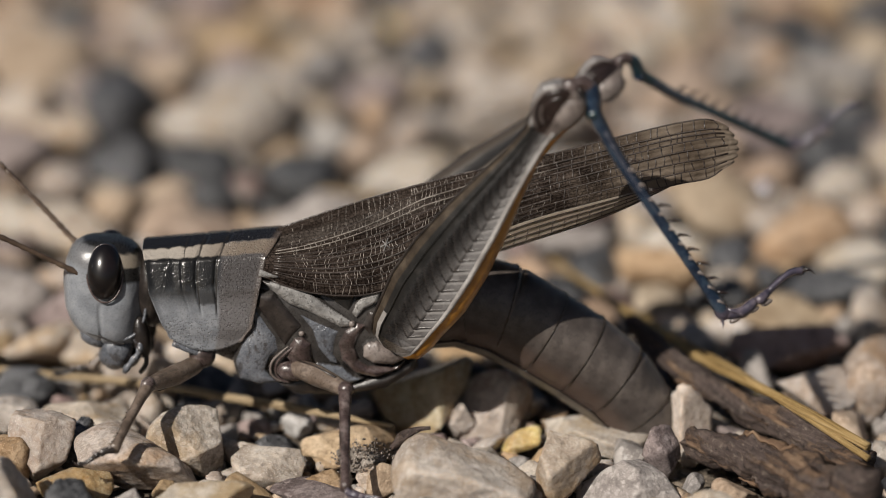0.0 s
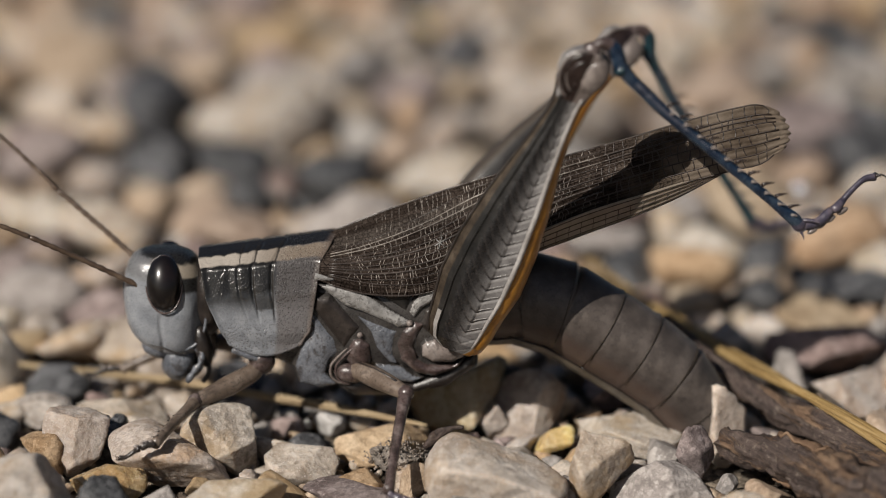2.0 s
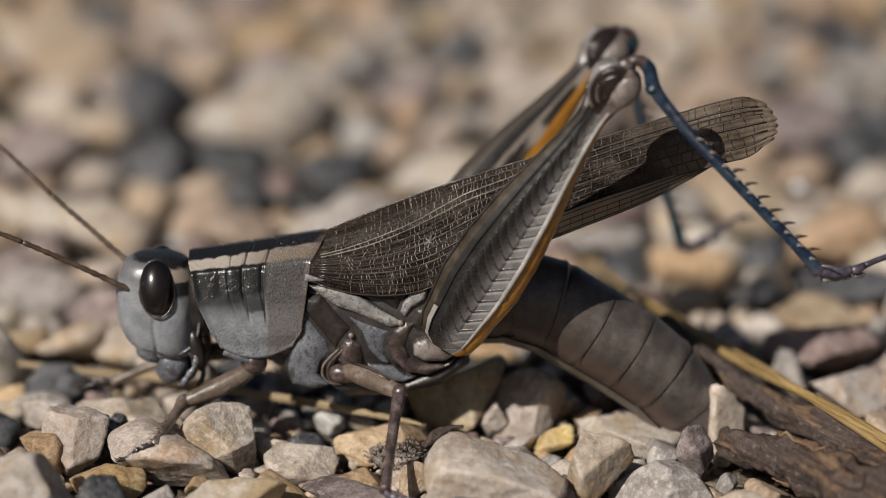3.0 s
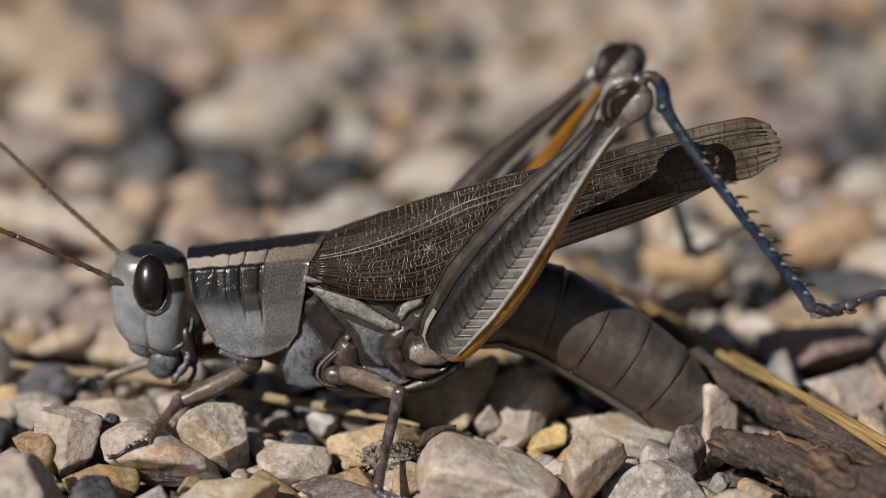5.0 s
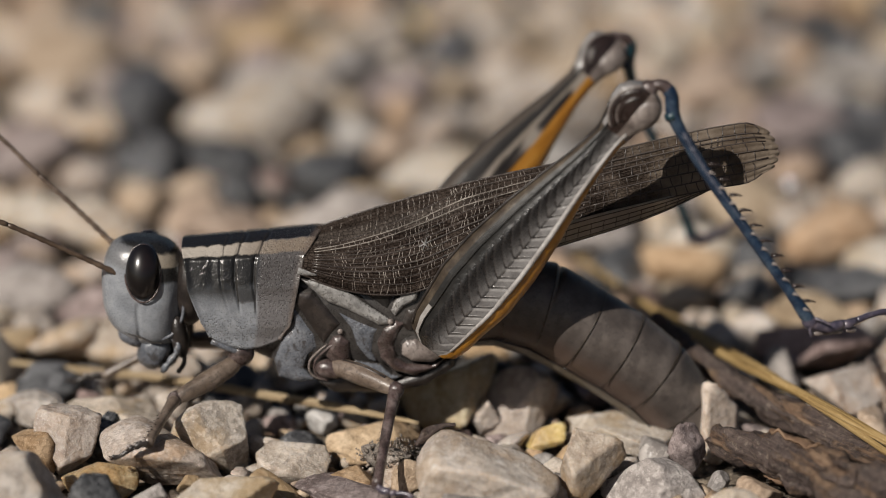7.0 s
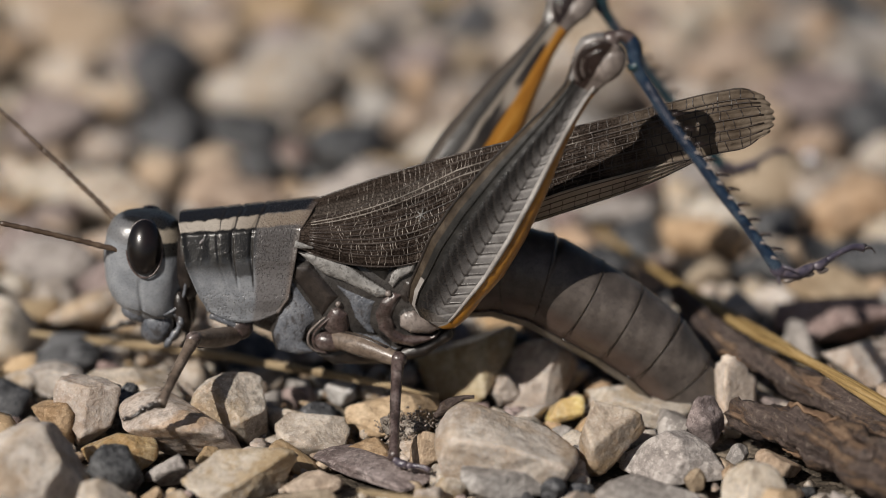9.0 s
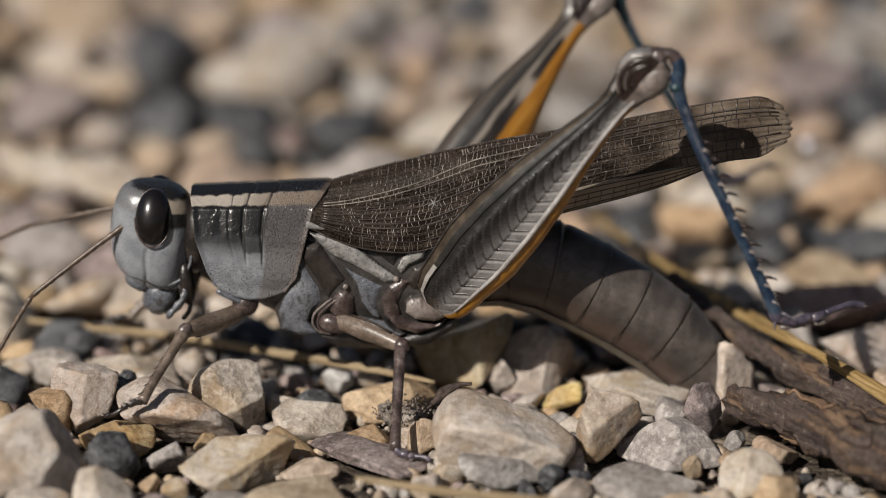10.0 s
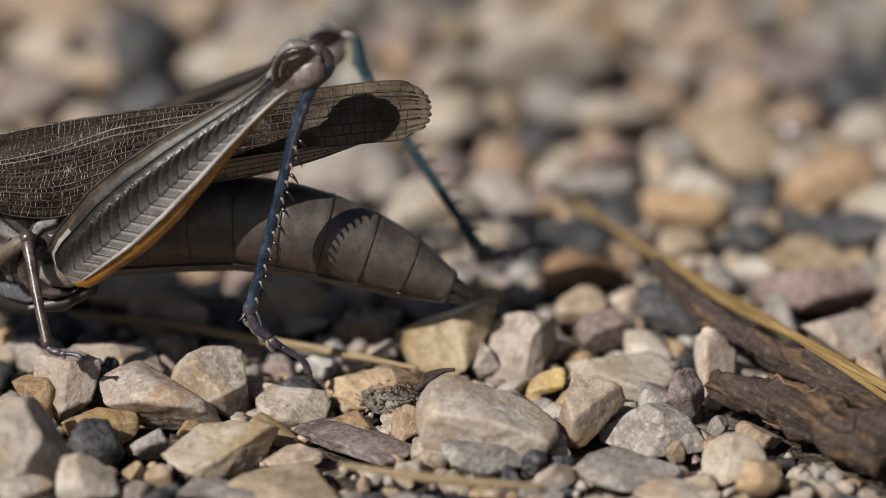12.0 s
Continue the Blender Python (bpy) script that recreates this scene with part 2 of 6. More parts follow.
def belly_material():
    """Dull pearly grey-brown rings that redden towards their lower edges."""
    m = Mat("grey_brown_abdomen", 0.38, spec=0.5, coat=0.25)
    m.put("Coat Roughness", 0.3)
    v = m.coords()
    n, f, s = m.noise(420, v, 5, 0.6), m.noise(9000, v, 3, 0.6), m.noise(2400, v, 4, 0.65)
    col = m.ramp(n, [(0.3, (0.034, 0.028, 0.025)), (0.5, (0.075, 0.062, 0.055)), (0.7, (0.145, 0.122, 0.108))])
    col = m.mix(m.math("MULTIPLY", m.step(s, 0.58, 0.08), 0.5), col, (0.04, 0.034, 0.031))
    z = m.math("ADD", m.axis(v)[2], m.math("MULTIPLY_ADD", n, 1.2 * MM, -0.6 * MM))
    low = m.math("SUBTRACT", 1.0, m.step(z, -0.9 * MM, 0.7 * MM))
    col = m.mix(m.math("MULTIPLY", low, 0.6), col, (0.10, 0.062, 0.048))
    m.put("Base Color", col)
    m.put("Roughness", m.math("MULTIPLY_ADD", f, 0.4, 0.2))
    m.bump(f, 0.02, 0.8, m.bump(s, 0.05, 0.7, m.bump(n, 0.2, 0.5)))
    return m.m


def inner_thigh_material():
    """Inner face of the jumping thigh: streaked black and grey above, orange below."""
    m = Mat("inner_thigh_cuticle", 0.36, spec=0.5, coat=0.15)
    v = m.coords()
    long = m.node("Mapping", {0: v, 3: (260.0, 900.0, 1500.0)}).outputs[0]
    n, f = m.noise(1.0, long, 4, 0.6), m.noise(9000, v, 3, 0.6)
    uv = m.axis(m.coords("UV"))
    along = m.math("ADD", uv[0], m.math("MULTIPLY_ADD", n, 0.08, -0.04))
    q = m.math("ADD", m.math("MULTIPLY_ADD", uv[1], 2.0, -1.0), m.math("MULTIPLY_ADD", n, 0.24, -0.12))
    col = m.ramp(n, [(0.3, (0.20, 0.075, 0.010)), (0.5, (0.34, 0.145, 0.018)), (0.7, (0.42, 0.21, 0.04))])
    black = m.ramp(n, [(0.45, (0.012, 0.010, 0.009)), (0.60, (0.030, 0.025, 0.022)), (0.74, (0.14, 0.12, 0.105))])
    pale = m.ramp(n, [(0.3, (0.16, 0.13, 0.10)), (0.6, (0.27, 0.235, 0.20))])
    bars = m.math("MULTIPLY", m.step(along, 0.30, 0.03), m.math("SUBTRACT", 1.0, m.step(along, 0.52, 0.03)))
    bars = m.math("MAXIMUM", bars, m.math("MULTIPLY", m.step(along, 0.60, 0.02), m.math("SUBTRACT", 1.0, m.step(along, 0.76, 0.02))))
    col = m.mix(m.step(q, 0.08, 0.05), col, m.mix(bars, pale, black))
    col = m.mix(m.step(q, 0.40, 0.05), col, pale)
    col = m.mix(m.step(q, 0.52, 0.05), col, black)
    col = m.mix(m.step(q, 0.80, 0.05), col, (0.06, 0.048, 0.038))
    m.put("Base Color", col)
    m.bump(f, 0.02, 0.9, m.bump(n, 0.08, 0.8))
    return m.m


def thigh_material():
    """Outer face of the jumping thigh: overlapping chevron plates, nearly black along the top, with fine pale lower ribs."""
    m = Mat("chevron_thigh_cuticle", 0.3, spec=0.55, coat=0.2)
    m.put("Coat Roughness", 0.16)
    v, uv = m.coords(), m.axis(m.coords("UV"))
    n, f = m.noise(900, v, 5, 0.65), m.noise(8000, v, 3, 0.6)
    q = m.math("MULTIPLY_ADD", uv[1], 2.0, -1.0)
    high = m.math("MAXIMUM", m.math("MULTIPLY_ADD", q, 1 / 0.64, 0.02 / 0.64), 0.0)
    deep = m.math("MAXIMUM", m.math("MULTIPLY_ADD", q, -1 / 0.42, -0.02 / 0.42), 0.0)
    slip = m.math("ADD", m.math("MULTIPLY", m.math("POWER", high, 1.5), 0.10), m.math("MULTIPLY", deep, 0.034))
    saw = m.math("FRACT", m.math("DIVIDE", m.math("SUBTRACT", uv[0], slip), 0.0400))
    col = m.ramp(n, [(0.3, (0.095, 0.088, 0.086)), (0.5, (0.155, 0.147, 0.144)), (0.72, (0.225, 0.216, 0.212))])
    top = m.step(m.math("ADD", q, m.math("MULTIPLY_ADD", n, 0.2, -0.1)), 0.14, 0.26)
    col = m.mix(m.math("MULTIPLY", top, 0.97), col, (0.011, 0.0105, 0.011))
    groove = m.math("SUBTRACT", 1.0, m.step(saw, 0.16, 0.12))
    col = m.mix(m.math("MULTIPLY", groove, m.math("MULTIPLY_ADD", m.step(q, -0.03, 0.05), 0.65, 0.25)), col, (0.035, 0.031, 0.030))
    line = m.math("MULTIPLY", m.step(saw, 0.76, 0.07), m.math("SUBTRACT", 1.0, m.step(q, 0.02, 0.12)))
    col = m.mix(m.math("MULTIPLY", line, 0.55), col, (0.33, 0.315, 0.305))
    m.put("Base Color", col)
    m.put("Roughness", m.math("MULTIPLY_ADD", f, 0.35, 0.12))
    m.bump(f, 0.02, 0.9, m.bump(m.noise(2400, v, 4, 0.6), 0.06, 0.7))
    return m.m


THIGH = thigh_material()
BELLY, INNER = belly_material(), inner_thigh_material()
VENTER = shell("buff_underside", [(0.07, 0.056, 0.045), (0.115, 0.096, 0.077), (0.17, 0.146, 0.12)], 0.5)


def eye_material():
    m = Mat("compound_eye", 0.35, spec=0.15, coat=1.0)
    m.put("Coat Roughness", 0.2)
    v = m.coords()
    n = m.noise(700, v, 3, 0.5)
    m.put("Base Color", m.ramp(n, [(0.35, (0.004, 0.003, 0.003)), (0.6, (0.008, 0.006, 0.006)), (0.8, (0.016, 0.010, 0.009))]))
    cells = m.node("TexVoronoi", {"Scale": 16000.0, "Vector": v}).outputs["Distance"]
    m.bump(cells, 0.004, 0.12)
    return m.m


EYE_DARK = eye_material()


def pronotum_material():
    """Across the shield: black back, cream stripe, black shoulder, slate flank; the rear part is pitted."""
    m = Mat("pronotum_shell", 0.36, spec=0.5, coat=0.4)
    m.put("Coat Roughness", 0.28)
    v, uv = m.coords(), m.coords("UV")
    n, fine = m.noise(1500, v, 4, 0.6), m.noise(8000, v, 3, 0.6)
    ax = m.axis(uv)
    along, up = ax[0], m.math("ADD", ax[1], m.math("MULTIPLY_ADD", n, 0.07, -0.035))
    col = m.ramp(n, [(0.33, (0.168, 0.179, 0.198)), (0.55, (0.230, 0.242, 0.263)), (0.78, (0.305, 0.317, 0.336))])
    rear = m.step(along, 0.63, 0.03)
    col = m.mix(m.math("MULTIPLY", rear, 0.6), col, (0.125, 0.105, 0.096))
    rim = m.step(along, 0.955, 0.03)
    shoulder = m.math("MULTIPLY", m.step(m.math("ADD", up, m.math("MULTIPLY", m.noise(600, v, 3, 0.5), 0.12)), 0.42, 0.09), m.math("SUBTRACT", 1.0, m.math("MULTIPLY", rear, 0.55)))
    notch = m.math("MULTIPLY", m.step(along, 0.44, 0.012), m.math("SUBTRACT", 1.0, m.step(along, 0.605, 0.012)))
    shoulder = m.math("MAXIMUM", shoulder, m.math("MULTIPLY", m.math("MULTIPLY", notch, m.step(up, 0.31, 0.015)), 0.8))
    col = m.mix(shoulder, col, (0.013, 0.012, 0.011))
    stripe = m.math("MULTIPLY", m.step(up, 0.63, 0.012), m.math("SUBTRACT", 1.0, m.step(up, 0.735, 0.012)))
    col = m.mix(stripe, col, m.mix(m.math("MULTIPLY", m.step(along, 0.5, 0.3), 0.9), (0.37, 0.33, 0.285), (0.15, 0.115, 0.085)))
    col = m.mix(m.step(up, 0.742, 0.012), col, (0.010, 0.009, 0.009))
    col = m.mix(m.math("MULTIPLY", rim, 0.7), col, (0.10, 0.075, 0.06))
    d = m.node("TexVoronoi", {"Scale": 8600.0, "Vector": v, "Randomness": 0.9}).outputs["Distance"]
    low = m.math("SUBTRACT", 1.0, m.step(up, 0.2, 0.08))
    pit = m.math("MULTIPLY", m.math("SUBTRACT", m.step(d, 0.30, 0.22), 1.0), m.math("MULTIPLY_ADD", m.math("MAXIMUM", rear, low), 0.85, m.math("MULTIPLY_ADD", m.step(n, 0.5, 0.1), 0.2, 0.05)))
    col = m.mix(m.math("MULTIPLY", m.math("MULTIPLY", rear, m.math("MULTIPLY", m.step(up, 0.36, 0.14), m.math("SUBTRACT", 1.0, m.step(up, 0.62, 0.02)))), 0.55), col, (0.055, 0.046, 0.042))
    col = m.mix(m.math("MULTIPLY", m.math("MULTIPLY", pit, -0.7), m.math("SUBTRACT", 1.0, m.step(up, 0.62, 0.02))), col, (0.035, 0.030, 0.028))
    wave = m.math("ADD", along, m.math("MULTIPLY_ADD", m.noise(500, v, 2, 0.5), 0.03, -0.015))
    for place, width, floor in ((0.44, 0.007, 0.28), (0.605, 0.008, 0.24), (0.32, 0.004, 0.5)):
        cut = m.math("SUBTRACT", 1.0, m.step(m.math("ABSOLUTE", m.math("SUBTRACT", wave, place)), width, width * 0.5))
        col = m.mix(m.math("MULTIPLY", m.math("MULTIPLY", cut, m.step(up, floor, 0.04)), 0.85), col, (0.020, 0.017, 0.015))
    m.put("Base Color", col)
    m.put("Roughness", m.math("MULTIPLY_ADD", fine, 0.3, m.math("MULTIPLY_ADD", shoulder, -0.10, 0.15)))
    crease = m.math("MULTIPLY", m.noise(1300, v, 3, 0.5, None, 1.2), m.math("MULTIPLY_ADD", shoulder, 0.9, 0.1))
    m.bump(fine, 0.012, 0.8, m.bump(pit, 0.035, 1.0, m.bump(crease, 0.13, 0.7)))
    return m.m


def head_material():
    """Head capsule: black crown, cream band behind the eye over a black patch, slate face."""
    m = Mat("head_capsule", 0.4, spec=0.5, coat=0.4)
    m.put("Coat Roughness", 0.28)
    v = m.coords()
    n, fine = m.noise(1100, v, 4, 0.6), m.noise(9000, v, 3, 0.6)
    ax = m.axis(v)
    x = m.math("ADD", ax[0], m.math("MULTIPLY_ADD", n, 0.5 * MM, -0.25 * MM))
    z = m.math("ADD", ax[2], m.math("MULTIPLY_ADD", n, 0.5 * MM, -0.25 * MM))
    z = m.math("ADD", z, m.math("MULTIPLY", ax[0], 0.16))
    col = m.ramp(n, [(0.32, (0.178, 0.189, 0.208)), (0.5, (0.228, 0.240, 0.261)), (0.72, (0.29, 0.303, 0.321))])
    dark = m.math("MULTIPLY", m.step(z, 0.15 * MM, 0.15 * MM), m.step(x, -1.75 * MM, 0.15 * MM))
    col = m.mix(dark, col, (0.022, 0.021, 0.020))
    band = m.math("MULTIPLY", m.step(z, 1.08 * MM, 0.07 * MM), m.step(x, -2.9 * MM, 0.4 * MM))
    col = m.mix(band, col, (0.30, 0.255, 0.20))
    front = m.math("MULTIPLY", m.step(z, 0.6 * MM, 0.3 * MM), m.math("SUBTRACT", 1.0, m.step(x, -2.5 * MM, 0.3 * MM)))
    col = m.mix(m.math("MULTIPLY", front, 0.6), col, (0.075, 0.068, 0.062))
    col = m.mix(m.step(z, 1.80 * MM, 0.10 * MM), col, (0.014, 0.013, 0.012))
    m.put("Base Color", col)
    m.put("Roughness", m.math("MULTIPLY_ADD", fine, 0.4, 0.10))
    m.bump(fine, 0.015, 0.8, m.bump(m.noise(2600, v, 4, 0.6), 0.025, 0.7, m.bump(n, 0.04, 0.5)))
    return m.m


def wing_material():
    """Leathery dark forewing that grows thin, pale and smoky towards its tip."""
    m = Mat("forewing_membrane", 0.4, spec=0.5)
    v, uv = m.coords(), m.coords("UV")
    ax = m.axis(uv)
    n, fine = m.noise(520, v, 4, 0.6), m.noise(5000, v, 3, 0.6)
    col = m.ramp(n, [(0.3, (0.012, 0.0085, 0.007)), (0.5, (0.028, 0.020, 0.016)), (0.7, (0.066, 0.050, 0.041))])
    along = m.node("Mapping", {0: uv, 3: (7.0, 46.0, 1.0)}).outputs[0]
    streak = m.noise(1.0, along, 4, 0.6)
    col = m.mix(m.math("MULTIPLY", m.step(streak, 0.56, 0.07), 0.65), col, (0.085, 0.068, 0.058))
    col = m.mix(m.math("MULTIPLY", m.step(m.math("SUBTRACT", 1.0, streak), 0.56, 0.07), 0.7), col, (0.008, 0.006, 0.005))
    edge = m.step(ax[1], 0.86, 0.05)
    col = m.mix(m.math("MULTIPLY", edge, 0.4), col, (0.040, 0.030, 0.024))
    wash = m.math("MULTIPLY", m.math("MULTIPLY", m.step(ax[1], 0.70, 0.04), m.math("SUBTRACT", 1.0, m.step(ax[1], 0.86, 0.04))), m.math("SUBTRACT", 1.0, m.step(ax[0], 0.36, 0.1)))
    col = m.mix(m.math("MULTIPLY", wash, m.math("MULTIPLY_ADD", n, 0.8, -0.1)), col, (0.13, 0.112, 0.098))
    tip = m.step(m.math("ADD", ax[0], m.math("MULTIPLY_ADD", n, 0.2, -0.1)), 0.76, 0.12)
    col = m.mix(m.math("MULTIPLY", tip, 0.85), col, m.ramp(n, [(0.35, (0.10, 0.075, 0.055)), (0.65, (0.21, 0.17, 0.132))]))
    m.put("Base Color", col)
    low = m.math("SUBTRACT", 1.0, m.step(ax[1], 0.10, 0.08))
    m.put("Transmission Weight", m.math("MULTIPLY", m.math("MAXIMUM", tip, m.math("MULTIPLY", low, m.step(ax[0], 0.5, 0.1))), 0.22))
    m.put("IOR", 1.08)
    m.put("Roughness", m.math("MULTIPLY_ADD", fine, 0.4, 0.25))
    net = m.node("TexVoronoi", {"Scale": 4200.0, "Vector": v}, feature="DISTANCE_TO_EDGE").outputs["Distance"]
    m.bump(m.math("MULTIPLY", m.math("SUBTRACT", 1.0, tip), m.math("SUBTRACT", 1.0, m.step(net, 0.06, 0.06))), 0.07, 1.0, m.bump(fine, 0.05, 1.0, m.bump(m.noise(1800, v, 3, 0.5), 0.12, 0.8)))
    return m.m


WING = wing_material()
VEIN = shell("wing_vein_buff", [(0.05, 0.041, 0.034), (0.18, 0.154, 0.132), (0.40, 0.36, 0.315)], 0.3, scale=480)
VEIN_DARK = shell("wing_vein_dark", [(0.018, 0.011, 0.008), (0.045, 0.030, 0.021)], 0.5)
VEIN_BASE = shell("wing_ridge_umber", [(0.018, 0.013, 0.011), (0.042, 0.032, 0.027), (0.10, 0.08, 0.068)], 0.26, scale=700)
HINDWING = shell("hindwing_buff", [(0.24, 0.20, 0.155), (0.33, 0.28, 0.22), (0.42, 0.365, 0.30)], 0.4)
HINDWING.node_tree.nodes["Principled BSDF"].inputs["Transmission Weight"].default_value = 0.5
HINDWING.node_tree.nodes["Principled BSDF"].inputs["IOR"].default_value = 1.06


# ---- mesh building ----
def outward(verts, faces):
    """The same faces, turned so that they look away from the middle."""
    mid = verts.mean(axis=0)
    vol = 0.0
    for q in faces[:: max(1, len(faces) // 240)]:
        p = verts[list(q)] - mid
        n = sum(np.cross(p[i] - p[0], p[i + 1] - p[0]) for i in range(1, len(q) - 1))
        vol += float(p.mean(axis=0) @ n)
    if vol >= 0:
        return faces
    return faces[:, ::-1] if isinstance(faces, np.ndarray) else [tuple(q)[::-1] for q in faces]


def mesh_object(name, verts, faces, materials, parent=None, label="", uvs=None, slots=None, smooth=True):
    me = bpy.data.meshes.new(name)
    verts = np.asarray(verts, float)
    faces = outward(verts, faces)
    me.from_pydata((np.asarray(verts, float) * MM).tolist(), [], [tuple(map(int, f)) for f in faces])
    for mt in materials if isinstance(materials, (list, tuple)) else [materials]:
        me.materials.append(mt)
    if slots is not None:
        me.polygons.foreach_set("material_index", np.asarray(slots, np.int32))
    if uvs is not None:
        layer = me.uv_layers.new(name="UVMap")
        idx = np.empty(len(me.loops), np.int32)
        me.loops.foreach_get("vertex_index", idx)
        layer.data.foreach_set("uv", np.asarray(uvs, np.float32)[idx].ravel())
    me.polygons.foreach_set("use_smooth", np.full(len(me.polygons), smooth))
    me.update()
    ob = new(name, me)
    if parent is not None:
        ob.parent = parent
    if label:
        tagged(ob, label)
    return ob


def merged(pieces):
    verts, faces, k = [], [], 0
    for v, f in pieces:
        verts.append(np.asarray(v, float))
        faces += [[i + k for i in q] for q in f]
        k += len(v)
    return np.vstack(verts), faces


def rings_mesh(rings, close=True, caps=True):
    """Skin over a row of rings with the same number of points."""
    n, k = len(rings[0]), len(rings)
    verts = np.vstack(rings)
    faces = []
    for i in range(k - 1):
        for j in range(n if close else n - 1):
            a, b = i * n + j, i * n + (j + 1) % n
            faces.append((a, b, b + n, a + n))
    if caps and close:
        faces.append(tuple(range(n))[::-1])
        faces.append(tuple(range((k - 1) * n, k * n)))
    return verts, faces


def tube(points, radii, n=10, flat=1.0):
    """A round tube along a line of points; flat squeezes it across y."""
    p = np.asarray(points, float)
    r = np.broadcast_to(np.asarray(radii, float), (len(p),))
    d = np.gradient(p, axis=0)
    d /= np.linalg.norm(d, axis=1)[:, None] + 1e-9
    side = np.cross(d[0], (0, 1, 0) if abs(d[0][1]) < 0.9 else (1, 0, 0))
    rings = []
    a = np.linspace(0, 2 * np.pi, n, endpoint=False)
    for i in range(len(p)):
        side = side - d[i] * (side @ d[i])
        side /= np.linalg.norm(side)
        other = np.cross(d[i], side)
        ring = p[i] + r[i] * (np.cos(a)[:, None] * side + np.sin(a)[:, None] * other)
        if flat != 1.0:
            ring[:, 1] = p[i][1] + (ring[:, 1] - p[i][1]) * flat
        rings.append(ring)
    return rings_mesh(rings)


def smooth_line(points, k):
    """k points along a smooth curve through the given ones."""
    p = np.asarray(points, float)
    s = np.r_[0, np.cumsum(np.linalg.norm(np.diff(p, axis=0), axis=1))]
    m = np.gradient(p, s, axis=0)
    out = []
    for q in np.linspace(0, s[-1], k):
        i = min(np.searchsorted(s, q, "right") - 1, len(s) - 2)
        h = s[i + 1] - s[i]
        u = (q - s[i]) / h
        out.append((2 * u**3 - 3 * u**2 + 1) * p[i] + (u**3 - 2 * u**2 + u) * h * m[i] + (3 * u**2 - 2 * u**3) * p[i + 1] + (u**3 - u**2) * h * m[i + 1])
    return np.array(out)


def blob(centre, radii, turn=(0, 0, 0), nu=14, nv=20, power=1.0):
    """An ellipsoid; a power under 1 squares it up."""
    verts, faces = [], []
    for i in range(nu + 1):
        th = math.pi * i / nu
        for j in range(nv):
            ph = 2 * math.pi * j / nv
            q = np.array((math.sin(th) * math.cos(ph), math.sin(th) * math.sin(ph), math.cos(th)))
            verts.append(np.sign(q) * np.abs(q) ** power * radii)
    for i in range(nu):
        for j in range(nv):
            a, b = i * nv + j, i * nv + (j + 1) % nv
            faces.append((a, a + nv, b + nv, b))
    rot = np.array(Euler([radians(x) for x in turn]).to_matrix())
    return np.array(verts) @ rot.T + np.array(centre), faces


def part(name, mesh, material, parent, label="", uvs=None, slots=None):
    return mesh_object(name, mesh[0], mesh[1], material, parent, label, uvs, slots)


def thing(name, x, y, z, label, category, group=""):
    ob = new(name)
    ob.empty_display_size = 0.002
    ob.matrix_basis = pose(x * MM, y * MM, z * MM)
    return tagged(ob, label, category, group)


# ---- stones ----
def ico(level):
    bm = bmesh.new()
    bmesh.ops.create_icosphere(bm, subdivisions=level, radius=1.0)
    v = np.array([q.co[:] for q in bm.verts])
    f = np.array([[q.index for q in p.verts] for p in bm.faces])
    bm.free()
    return v, f


ICO = {k: ico(k) for k in (1, 2, 3, 4, 5)}


def stone_shape(level, seed, facets=11, sharp=60.0, rough=0.045):
    """A broken pebble: a random many-sided body with softened edges and an uneven skin, about one across."""
    rng = np.random.default_rng(seed)
    d, f = ICO[level]
    n = rng.normal(size=(facets, 3))
    n /= np.linalg.norm(n, axis=1)[:, None]
    h = rng.uniform(0.30, 0.5, facets)
    k = np.maximum(d @ n.T, 0.0) / h
    k = np.maximum(k, 1e-3)
    top = k.max(axis=1)
    r = 1.0 / (top * np.sum((k / top[:, None]) ** sharp, axis=1) ** (1.0 / sharp))
    r = np.minimum(r, 0.75)
    off = rng.uniform(-50, 50, 3)
    bumps = np.array([noise.fractal(Vector(q * 2.6 + off), 0.9, 2.1, 5) for q in d]) if level > 2 else rng.normal(0, 0.5, len(d))
    r = r * (1 + rough * bumps)
    return d * r[:, None], f


# ---- the grasshopper: x runs to its tail, z up, the origin at the root of the near forewing ----
BODY = thing("grasshopper", -8.74, 0, 9.87, "slate and black grasshopper with blue shins standing on gravel", "grasshopper")
HIP_X, HIP_Z = 8.36, -3.48
NECK_X, NECK_Z = -6.92, -1.70
WAIST_X, WAIST_Z = 9.34, -2.50


